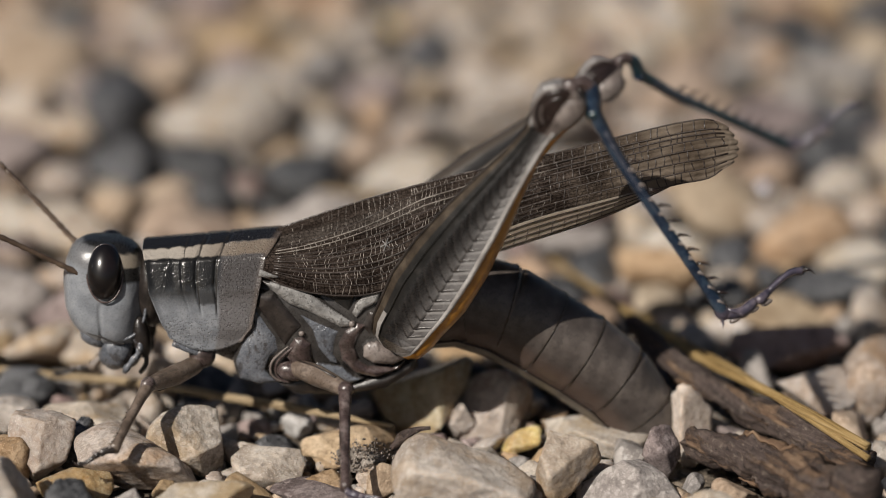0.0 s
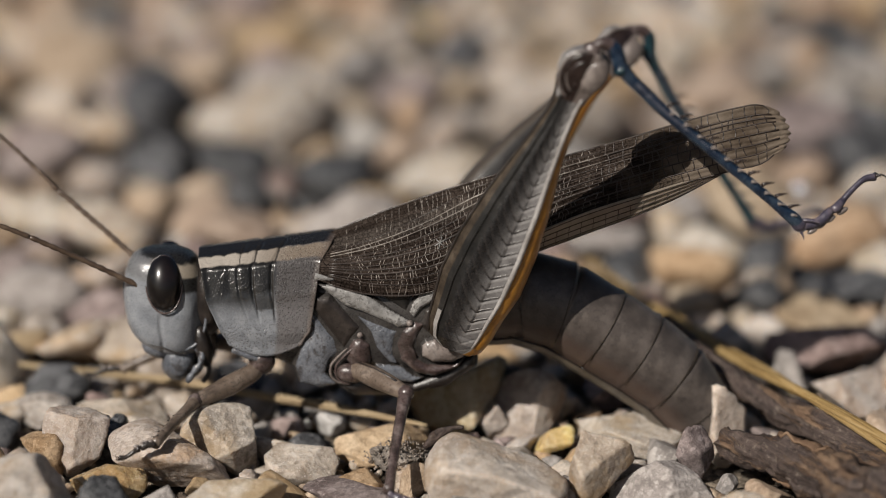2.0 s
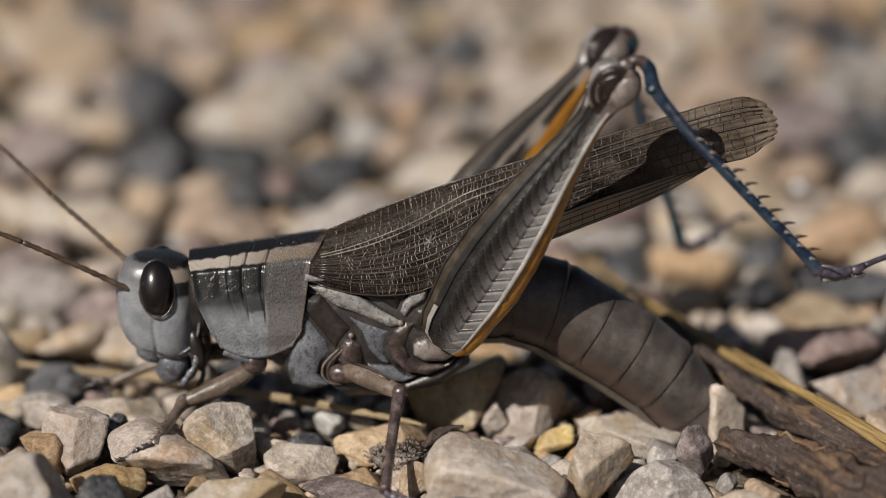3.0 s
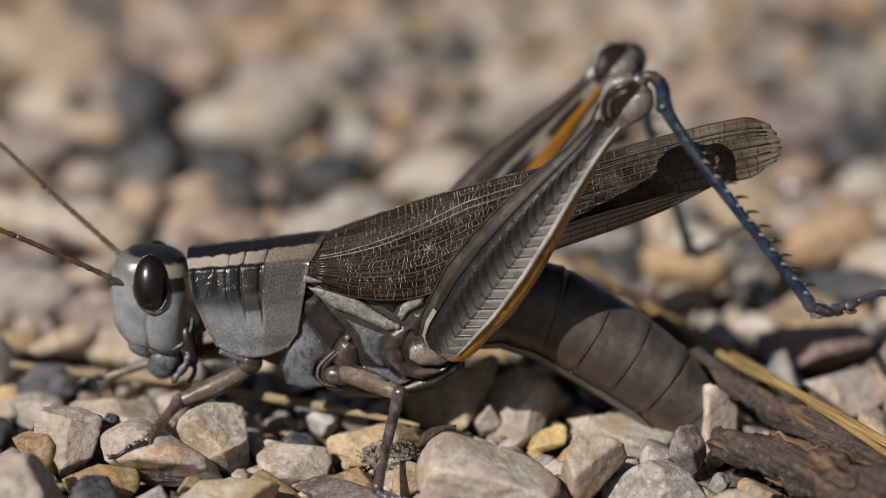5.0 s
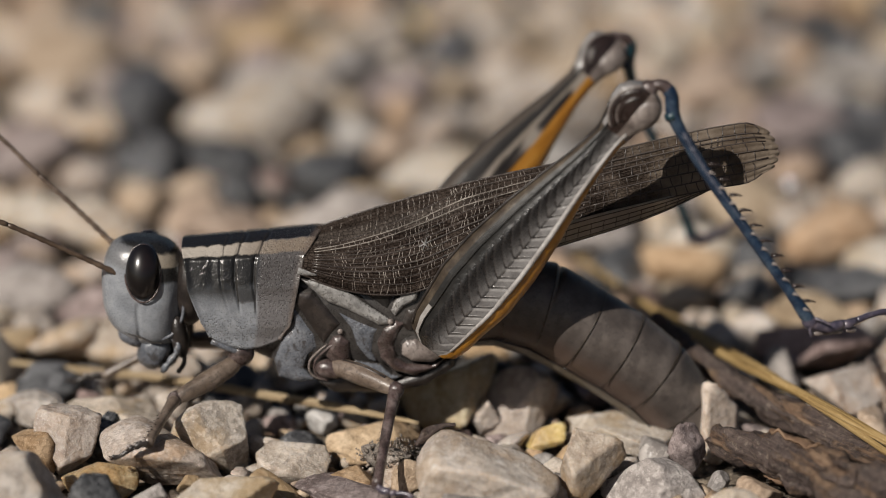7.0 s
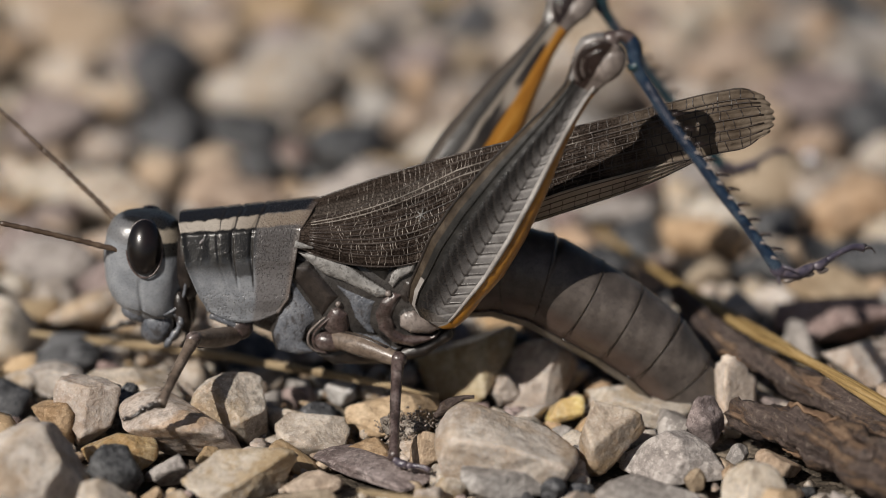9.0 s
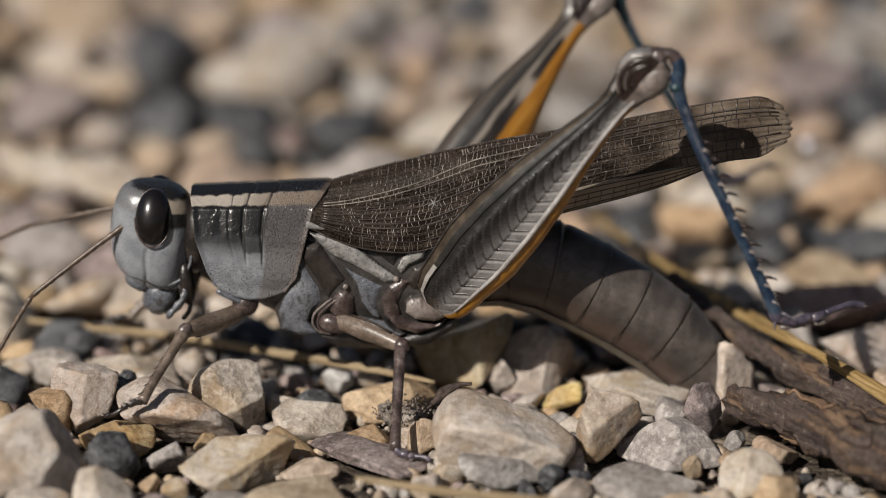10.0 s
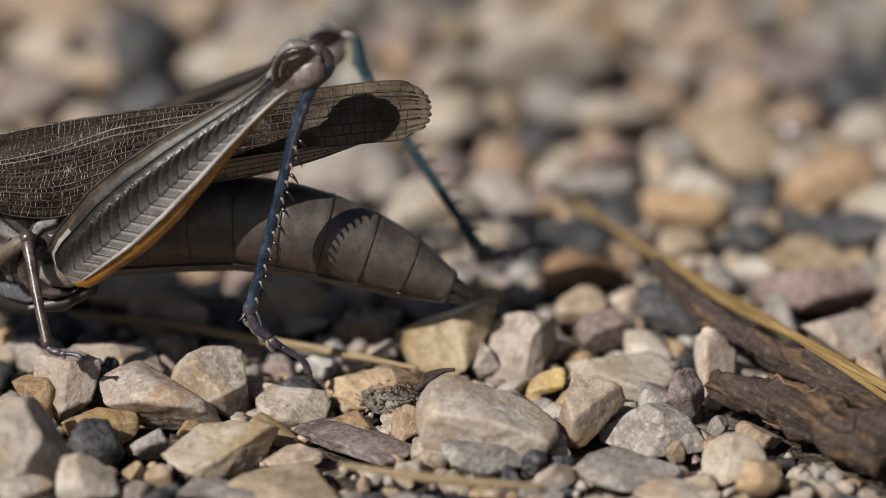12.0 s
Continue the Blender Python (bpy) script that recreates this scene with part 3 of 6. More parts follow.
def head_part():
    """Head with its eyes and mouth parts; its own origin is the neck."""
    ox, oz = NECK_X, NECK_Z
    rows = [(-9.42, 0.88, 0.3, 0.25), (-9.39, 0.75, 1.25, 0.95), (-9.38, 0.36, 1.9, 1.55), (-9.34, -0.26, 2.26, 1.95), (-9.28, -1.32, 2.46, 2.2),
            (-9.29, -2.58, 2.48, 2.35), (-9.23, -3.67, 2.38, 2.42), (-9.06, -4.48, 2.12, 2.35), (-8.80, -5.06, 1.72, 2.1), (-8.64, -5.43, 1.3, 1.7), (-8.58, -5.65, 0.8, 1.1)]
    line = smooth_line([(x - ox, hx, z - oz) for x, z, hx, hy in rows], 90)
    hy = smooth_line([(x - ox, w, z - oz) for x, z, hx, w in rows], 90)[:, 1]
    a = np.linspace(0, 2 * np.pi, 180, endpoint=False)
    rings = []
    for (cx, hx, cz), wy in zip(line, hy):
        c, s = np.cos(a), np.sin(a)
        r = np.stack([cx + hx * np.sign(c) * np.abs(c) ** 0.85, wy * np.sign(s) * np.abs(s) ** 0.8, np.full_like(a, cz)], 1)
        low = 1 / (1 + np.exp((cz + 0.75) / 0.12))
        cheek = np.exp(-((r[:, 0] + 2.45 + 0.05 * math.sin(3 * cz)) / 0.09) ** 2) * low
        swell = np.exp(-((r[:, 0] + 1.2) / 0.75) ** 2) * low * 0.05 - 0.06 * np.exp(-((r[:, 0] + 0.35) / 0.16) ** 2) * low
        r[:, 1] *= 1 - 0.06 * cheek + swell
        rings.append(r)
    head = part("head", rings_mesh(rings[::-1]), head_material(), BODY, "slate-grey face with black crown and cream band")
    head.location = (ox * MM, 0, oz * MM)
    for s in (-1, 1):
        ex, ez = -9.15, -0.80
        eye = part("eye", blob((ex - ox, s * 1.62, ez - oz), (1.12, 1.12, 1.74), (s * 21, -4, s * 4), 28, 40), EYE_DARK, head, "glossy black compound eye")
        ring = [(ex - ox + 1.06 * math.cos(q) - 0.07 * math.sin(q), s * (1.98 - 0.36 * 1.62 * math.sin(q)), ez - oz + 1.62 * math.sin(q)) for q in np.linspace(0, 2 * np.pi, 40)]
        part("eye_rim", tube(ring, 0.06, 8), ROSY, head)
        part("antenna_socket", blob((-3.62, s * 1.62, 0.30), (0.46, 0.34, 0.55), (0, 0, s * 35)), ROSY, head, "brown antenna socket")
        part("face_seam", tube(smooth_line([(-4.1, s * 1.0, -2.55), (-3.6, s * 1.75, -2.75), (-3.0, s * 2.1, -2.9), (-2.42, s * 2.2, -3.0), (-1.7, s * 2.12, -3.35), (-1.0, s * 1.95, -3.5)], 24), 0.075, 8), RIB, head, "dark seam above the mouth")
        part("cheek_rim", tube(smooth_line([(-2.1, s * 1.98, -3.0), (-1.2, s * 2.02, -3.22), (-0.45, s * 1.9, -2.9), (0.05, s * 1.7, -2.1), (0.2, s * 1.6, -1.0)], 22), 0.10, 8), SLATE, head)
        part("mandible", blob((-1.6, s * 1.15, -4.25), (0.95, 0.85, 1.05), (0, 18, 0), power=0.85), SLATE, head, "grey glossy jaw")
        palp = smooth_line([(-0.6, s * 1.5, -3.2), (-0.1, s * 2.0, -3.45), (-0.15, s * 2.2, -3.9), (-0.6, s * 2.3, -4.55), (-1.0, s * 2.3, -5.2)], 30)
        rad = 0.13 + 0.09 * np.abs(np.sin(np.linspace(0, 4 * np.pi, 30)))
        part("palp", tube(palp, rad, 10), SLATE, head, "pale beaded feeler at the mouth")
        palp2 = smooth_line([(-0.7, s * 1.0, -3.5), (0.15, s * 1.5, -4.0), (0.25, s * 1.7, -4.8), (-0.1, s * 1.7, -5.4)], 20)
        part("palp", tube(palp2, 0.15, 8), UMBER, head)
        part("jowl", blob((-0.05, s * 1.5, -3.2), (0.55, 0.6, 1.35), (0, -10, 0)), UMBER, head)
        part("ocellus", blob((-3.85, s * 1.45, 1.55), (0.13, 0.10, 0.13)), CHEEK, head, "tiny pale simple eye")
    part("clypeus", blob((-2.9, 0, -3.35), (1.0, 1.85, 0.75), (0, 24, 0), power=0.75), SLATE, head, "grey plate above the mouth")
    part("labrum", blob((-1.80, 0, -4.80), (0.95, 1.35, 0.95), (0, 38, 0), power=0.85), SLATE, head, "rounded grey upper lip")
    part("mouth", blob((-1.15, 0, -4.7), (1.0, 1.75, 0.95), (0, 20, 0)), BLACK, head, "dark mouth cavity")
    for y in (-0.42, 0.42):
        part("face_ridge", tube(smooth_line([(-4.35, y * 0.7, 1.7), (-4.75, y, 0.5), (-4.72, y * 1.1, -1.0), (-4.35, y * 1.3, -2.6)], 16), 0.11, 8), SLATE, head)
    part("neck", blob((0.25, 0, -0.4), (1.1, 1.9, 2.5)), UMBER, BODY).location = head.location
    return head


def pronotum_part():
    """Saddle-shaped shield behind the head, with three cross furrows."""
    v_at = [0, 0.15, 0.4, 0.60, 0.74, 1.0]
    front = [(-5.31, -4.32), (-5.79, -3.49), (-6.61, -1.52), (-6.92, 0.14), (-7.18, 0.56), (-7.24, 0.56)]
    rear = [(-1.09, -4.32), (-0.47, -3.42), (-0.08, -0.99), (0.22, 0.85), (0.83, 1.69), (1.30, 1.76)]
    wide = [2.62, 2.86, 2.85, 2.25, 1.2, 0.0]
    nu, nv = 96, 121
    verts, uvs, faces = [], [], []
    for j in range(nv):
        k = 2.0 * j / (nv - 1)
        side, v = (-1, k) if k <= 1 else (1, 2 - k)
        xf, xr = np.interp(v, v_at, [p[0] for p in front]), np.interp(v, v_at, [p[0] for p in rear])
        zf, zr = np.interp(v, v_at, [p[1] for p in front]), np.interp(v, v_at, [p[1] for p in rear])
        y = np.interp(v, v_at, wide)
        for i in range(nu):
            u = i / (nu - 1)
            z = zf + (zr - zf) * u - 0.75 * math.sin(math.pi * u) ** 0.8 * max(0.0, 1 - v / 0.22)
            z += 0.3 * max(0.0, (v - 0.74) / 0.26) ** 0.7
            x = xf + (xr - xf) * u
            groove = sum(d * math.exp(-((u - g - 0.02 * math.sin(9 * v)) / 0.011) ** 2) for g, d in ((0.32, 0.07), (0.44, 0.16), (0.605, 0.17)))
            groove *= min(1.0, max(0.0, (v - 0.2) / 0.12))
            swell = 0.10 * math.sin(math.pi * min(1, u / 0.62)) * math.exp(-((v - 0.5) / 0.15) ** 2) * abs(math.sin(u * 14))
            lip = 0.10 * (math.exp(-((u - 0.0) / 0.03) ** 2) + math.exp(-((u - 1.0) / 0.025) ** 2) + math.exp(-(v / 0.035) ** 2))
            yy = y * (1 + 0.03 * math.sin(math.pi * u)) + (lip + swell - groove) * (1 if v < 0.74 else 0.3)
            verts.append((x, side * max(0.0, yy) if v < 1 else 0.0, z + (0.04 if abs(v - 0.74) < 0.012 else 0) - groove * (0.6 if v > 0.7 else 0)))
            uvs.append((u, v))
    for j in range(nv - 1):
        for i in range(nu - 1):
            a = j * nu + i
            faces.append((a, a + nu, a + nu + 1, a + 1))
    ob = part("pronotum", (verts, faces), pronotum_material(), BODY, "pitted slate shield with cream stripe and black back", uvs)
    mod = ob.modifiers.new("thickness", "SOLIDIFY")
    mod.thickness, mod.offset = 0.14 * MM, -1
    return ob


def thorax_part():
    rows = [(-3.92, -1.32, -4.03, -5.50, 2.0), (-2.19, -0.42, -2.32, -6.24, 2.45), (0.20, -0.06, 0.08, -7.05, 2.7), (2.93, -0.06, 2.84, -7.43, 2.8), (5.65, 0.12, 5.61, -7.17, 2.8),
            (8.37, 0.66, 8.38, -6.06, 2.7), (10.41, 1.02, 10.44, -4.95, 2.5)]
    a = np.linspace(0, 2 * np.pi, 40, endpoint=False)
    rings = []
    for x, zt, x2, zb, w in rows:
        c, s = np.cos(a), np.sin(a)
        rings.append(np.stack([np.full_like(a, x), w * np.sign(c) * np.abs(c) ** 0.7 * (1 - 0.25 * (s < -0.4) * (-s - 0.4)), (zt + zb) / 2 + (zt - zb) / 2 * np.sign(s) * np.abs(s) ** 0.8], 1))
    part("thorax", rings_mesh(rings), RIB, BODY, "dark grey-brown chest plates")
    for s in (-1, 1):
        def pillow(name, mat_, y, high, outline, label="", soft=0.5):
            """A raised plate with a rounded border, over an outline in x and z."""
            p = np.array(outline)
            lo, hi = p.min(axis=0) - 0.2, p.max(axis=0) + 0.2
            gx, gz = np.arange(lo[0], hi[0], 0.06), np.arange(lo[1], hi[1], 0.06)
            xx, zz = np.meshgrid(gx, gz)
            near, inside = np.full(xx.shape, 9.0), np.zeros(xx.shape, bool)
            for (x1, z1), (x2, z2) in zip(p, np.roll(p, -1, axis=0)):
                t = np.clip(((xx - x1) * (x2 - x1) + (zz - z1) * (z2 - z1)) / ((x2 - x1) ** 2 + (z2 - z1) ** 2), 0, 1)
                near = np.minimum(near, np.hypot(xx - x1 - t * (x2 - x1), zz - z1 - t * (z2 - z1)))
                if z1 != z2:
                    inside ^= ((z1 > zz) != (z2 > zz)) & (xx < (x2 - x1) * (zz - z1) / (z2 - z1) + x1)
            dist = np.where(inside, near, -near)
            q = np.clip(dist / soft, 0, 1)
            up = np.where(dist > 0, high * np.sqrt(1 - (1 - q) ** 2), np.maximum(dist, -0.2) * 3)
            use, verts = dist > -0.19, np.stack([xx, s * (y + up), zz], -1)
            index = np.cumsum(use).reshape(use.shape) - 1
            r, k = np.nonzero(use[:-1, :-1] & use[1:, :-1] & use[:-1, 1:] & use[1:, 1:])
            faces = np.stack([index[r, k], index[r, k + 1], index[r + 1, k + 1], index[r + 1, k]], 1)
            seam = (dist[r, k] + dist[r + 1, k + 1]) / 2 < 0.07
            part(name, (verts[use], faces[:, ::-1] if s > 0 else faces), [mat_, RIB], BODY, label, None, seam.astype(int))

        pillow("side_plate", SLATE, 2.5, 0.32, [(-0.51, -2.13), (0.22, -2.84), (1.14, -3.92), (1.23, -4.86), (0.65, -5.36), (0.43, -6.16), (1.17, -6.89), (0.08, -7.11), (-1.14, -6.82), (-1.46, -5.73), (-1.10, -4.64), (-0.40, -3.42)], "smooth slate chest plate", 0.8)
        pillow("side_plate", UMBER, 2.55, 0.35, [(-0.16, -1.28), (0.72, -1.28), (1.38, -1.95), (2.64, -3.20), (2.02, -3.92), (1.54, -4.64), (0.75, -3.56), (-0.24, -2.13)], "dark brown pitted chest plate")
        pillow("white_bar", PALE, 2.62, 0.42, [(-0.01, -0.50), (1.00, -0.42), (2.06, -0.71), (3.06, -1.17), (4.40, -2.06), (5.47, -2.70), (5.40, -3.13), (4.79, -3.24), (3.92, -2.81), (2.85, -2.31), (1.65, -1.88), (0.78, -1.20)], "chalky white pitted bar across the chest", 0.45)
        pillow("side_plate", SLATE, 2.5, 0.4, [(2.04, -2.27), (2.98, -2.63), (4.32, -3.13), (4.96, -3.31), (4.66, -3.92), (4.51, -4.93), (4.85, -5.65), (4.24, -5.47), (3.37, -4.57), (2.97, -3.49)], "slate chest plate", 0.6)
        pillow("side_plate", BLACK, 2.6, 0.2, [(2.87, -0.74), (6.19, -0.74), (5.51, -1.42), (5.27, -2.27), (4.60, -1.77)])
        pillow("hip_patch", PALE, 2.66, 0.3, [(7.16, -0.64), (6.19, -0.92), (5.61, -1.52), (5.37, -2.27), (5.74, -2.63), (6.18, -1.99), (7.02, -1.49)], "chalky white patch above the hip", 0.35)
        pillow("hip_plate", UMBER, 2.6, 0.35, [(6.42, -2.06), (7.19, -1.88), (7.15, -3.49), (6.51, -3.56), (6.01, -3.06)])
        pillow("hind_coxa", ROSY, 2.6, 0.45, [(5.74, -2.77), (6.41, -2.88), (5.94, -3.70), (5.73, -4.42), (5.97, -5.15), (6.61, -5.51), (8.03, -5.51), (8.78, -5.07), (8.37, -5.73), (7.01, -6.31), (5.79, -6.09), (4.92, -5.29), (4.65, -4.21), (5.00, -3.35)], "rosy brown hip socket", 0.6)
        pillow("hind_trochanter", CHEEK, 2.85, 0.5, [(6.41, -3.92), (7.02, -3.78), (8.37, -4.14), (9.18, -4.03), (9.05, -4.75), (8.03, -5.33), (6.85, -5.33), (6.17, -4.93), (6.11, -4.28)], "pale rosy leg ring", 0.7)
        pillow("side_plate", SLATE, 2.45, 0.35, [(3.36, -5.47), (4.98, -5.69), (5.72, -6.31), (6.40, -6.45), (5.59, -6.82), (4.30, -6.67), (3.35, -6.16)])
        pillow("mid_coxa", ROSY, 2.55, 0.6, [(1.67, -4.64), (2.06, -3.92), (2.63, -3.78), (3.13, -4.28), (3.22, -5.29), (2.95, -5.87), (1.93, -5.65), (1.60, -5.22)], "rosy brown leg socket", 0.75)
        pillow("belly_plate", UMBER, 2.25, 0.4, [(1.23, -7.11), (2.94, -6.31), (5.65, -6.89), (7.69, -6.09), (9.38, -4.93), (9.39, -5.83), (7.69, -7.11), (4.97, -7.65), (2.24, -7.76)], "", 0.7)
        for x, z, r, y in ((2.50, -3.63, 0.17, 2.95), (5.47, -2.88, 0.2, 2.92)):
            part("joint_knob", blob((x, s * y, z), (r, r * 0.8, r)), CHEEK, BODY)
        rim = smooth_line([(x, s * y, z) for x, z, y in ((1.74, -4.46, 2.95), (1.20, -5.00, 2.95), (0.75, -5.65, 2.85), (0.77, -6.31, 2.8), (1.24, -6.74, 2.75), (1.58, -6.82, 2.7))], 24)
        part("socket_rim", tube(rim, np.interp(np.linspace(0, 1, 24), [0, 0.2, 0.7, 1], [0.03, 0.07, 0.08, 0.04]), 8), CHEEK, BODY)
        part("socket_rim", tube(rim + np.array((0.3, 0, -0.03)), 0.07, 8), ROSY, BODY)
        x, z = 2.00, -5.87
        part("mid_trochanter", blob((x, s * 2.75, z - 0.25), (0.95, 0.55, 0.6), (0, 8, 0)), ROSY, BODY)
        part("wing_root", tube(smooth_line([(x, s * 2.98, z) for x, z in ((-0.13, 0.07), (0.33, -0.04), (1.00, -0.14))], 10), np.interp(np.linspace(0, 1, 10), [0, 0.3, 1], [0.22, 0.2, 0.05]), 8, 0.7), PALE, BODY)
        x, z = -3.42, -5.58
        part("fore_coxa", blob((x, s * 2.1, z), (0.8, 0.7, 0.8)), ROSY, BODY)
        x, z = -4.16, -5.29
        part("fore_socket", tube(smooth_line([(x - 1.0, s * 2.5, z + 0.55), (x, s * 2.6, z + 0.2), (x + 0.9, s * 2.4, z - 0.2)], 12), 0.22, 8), SLATE, BODY)


def wing_part(s):
    """One folded forewing with its net of veins, and the edge of the hindwing under it."""
    k = 110
    top = smooth_line([(0.33, 1.78, -0.2), (2.98, 2.91, -0.2), (7.02, 4.46, -0.2), (11.71, 5.99, -0.2), (16.69, 7.42, -0.2), (21.64, 9.00, -0.2),
                       (24.60, 9.85, -0.25), (25.75, 10.09, -0.35), (26.49, 9.97, -0.45)], k)
    low = smooth_line([(0.06, -0.21, -2.95), (3.00, -0.99, -3.0), (6.35, -0.92, -3.0), (11.03, 1.55, -2.3), (15.33, 3.64, -1.8), (19.97, 5.15, -1.5),
                       (24.62, 6.46, -1.5), (26.24, 6.86, -1.3), (27.07, 7.55, -1.2)], k)

    def spot(u, w, out=0.0):
        f = u * (k - 1)
        i = min(int(f), k - 2)
        a = top[i] + (top[i + 1] - top[i]) * (f - i)
        b = low[i] + (low[i + 1] - low[i]) * (f - i)
        p = b + (a - b) * w
        bulge = 0.7 * math.sin(math.pi * min(1, w * 1.02)) ** 0.8 * (1 - 0.85 * u)
        tipward = max(0.0, (u - 0.93) / 0.07) ** 2
        return np.array((p[0] + tipward * (0.75 * math.sin(math.pi * w) ** 0.7 + 0.20 * abs(math.sin(19 * w))), s * -(p[2] - bulge - out - 0.035 * math.sin(w * 60)), p[1] - (0.3 * w if s > 0 else 0)))

    nw = 40
    verts, uvs, faces = [], [], []
    for i in range(k):
        for j in range(nw):
            u, w = i / (k - 1), j / (nw - 1)
            verts.append(spot(u, w))
            uvs.append((u, w))
    for i in range(k - 1):
        for j in range(nw - 1):
            a = i * nw + j
            faces.append((a, a + nw, a + nw + 1, a + 1))
    wing = part("forewing", (verts, faces), WING, BODY, "dark brown forewing, net-veined with smoky see-through tip", uvs)
    mod = wing.modifiers.new("thickness", "SOLIDIFY")
    mod.thickness, mod.offset = 0.05 * MM, 0
    rng = random.Random(5)
    lines = [0.0, 0.09, 0.18, 0.27, 0.36, 0.44, 0.52, 0.60, 0.68, 0.76, 0.84, 0.92, 1.0]

    def w_at(i, u):
        fan = 0.55 + 0.45 * min(1.0, u / 0.35)
        return min(1.0, max(0.0, 0.32 + (lines[i] - 0.32) * fan + 0.008 * math.sin(u * 9 + i * 2.1))) if 0 < i < 12 else lines[i]

    buff, dark, base = [], [], []
    for i in range(13):
        bold = 0.06 if i in (0, 3, 4, 6, 12) else 0.035
        us = np.linspace(0.02, 0.988, 60)
        pts = [spot(u, w_at(i, u), 0.02) for u in us]
        (buff if i in (9, 10) else base).append(tube(pts[:38], bold, 6))
        if i % 2 == 0 or i == 9:
            dark.append(tube(pts[37:], max(0.054, bold * 0.85), 6))
    for i in range(12):
        u = 0.05 + 0.02 * rng.random()
        while u < 0.985:
            tip = u > 0.62
            if tip and i % 2:
                break
            step = ((0.011 if 8 < i < 11 else 0.0095) if u < 0.55 else 0.021) * (0.55 + 0.9 * rng.random())
            if tip or 8 < i < 11 or rng.random() < 0.72:
                lean, sway = (rng.random() - 0.5) * (0.012 if tip else 0.013), (rng.random() - 0.5) * 0.004
                w1, w2 = w_at(i, u), w_at(i + (2 if tip else 1), min(0.99, u + lean))
                line = [spot(min(0.995, u + lean * e + sway * math.sin(math.pi * e)), w1 + (w2 - w1) * e, 0.012) for e in np.linspace(0, 1, 6)]
                (dark if tip else buff).append(tube(line, 0.046 if tip else 0.024, 5))
            u += step
    for ridge in base:
        part("wing_ridge", ridge, VEIN_BASE, wing, "dark raised vein")
    part("wing_vein", merged(buff), VEIN, wing, "fine pale veins")
    part("wing_vein", merged(dark), VEIN_DARK, wing, "dark veins of the wing tip")
    star = [tube([spot(0.262 + 0.013 * math.cos(q), 0.50 + 0.06 * math.sin(q), 0.06), spot(0.262 - 0.013 * math.cos(q), 0.50 - 0.06 * math.sin(q), 0.06)], 0.035, 5) for q in (0.2, 1.2, 2.2)]
    part("wing_fleck", merged(star), PALE, wing, "small pale star-shaped fleck")
    us = np.linspace(0, 1, 40)
    hi = smooth_line([(10.37, 1.38, 2.2), (15.02, 3.59, 2.0), (19.99, 5.24, 1.7), (24.15, 6.47, 1.3)], 40)
    lo = smooth_line([(10.38, -0.03, 2.25), (12.71, 1.31, 2.1), (15.04, 2.23, 2.0), (21.02, 4.62, 1.6), (24.15, 6.33, 1.3)], 40)
    hv, hf, ribs = [], [], []
    for i in range(40):
        for j in range(9):
            p = hi[i] + (lo[i] - hi[i]) * j / 8
            hv.append((p[0], s * (p[2] + 0.06 * (j % 2)), p[1]))
    for i in range(39):
        for j in range(8):
            a = i * 9 + j
            hf.append((a, a + 1, a + 10, a + 9))
    hind = part("hindwing", (hv, hf), HINDWING, BODY, "thin buff hindwing edge folded under the forewing")
    mod = hind.modifiers.new("thickness", "SOLIDIFY")
    mod.thickness = 0.04 * MM
    for j in (1, 3, 5, 7, 8):
        ribs.append(tube([(hv[i * 9 + j][0], hv[i * 9 + j][1] + s * 0.04, hv[i * 9 + j][2]) for i in range(40)], 0.03, 5))
    for i in range(3, 38, 2):
        ribs.append(tube([(hv[i * 9 + 3][0], hv[i * 9 + 3][1] + s * 0.04, hv[i * 9 + 3][2]), (hv[i * 9 + 9 - 1][0] - 0.15, hv[i * 9 + 8][1] + s * 0.04, hv[i * 9 + 8][2])], 0.02, 4))
    part("hindwing_vein", merged(ribs), VEIN_DARK, hind)
    return wing, hind


FEMUR, SHIN, TARSUS = 19.6, 16.4, 5.6


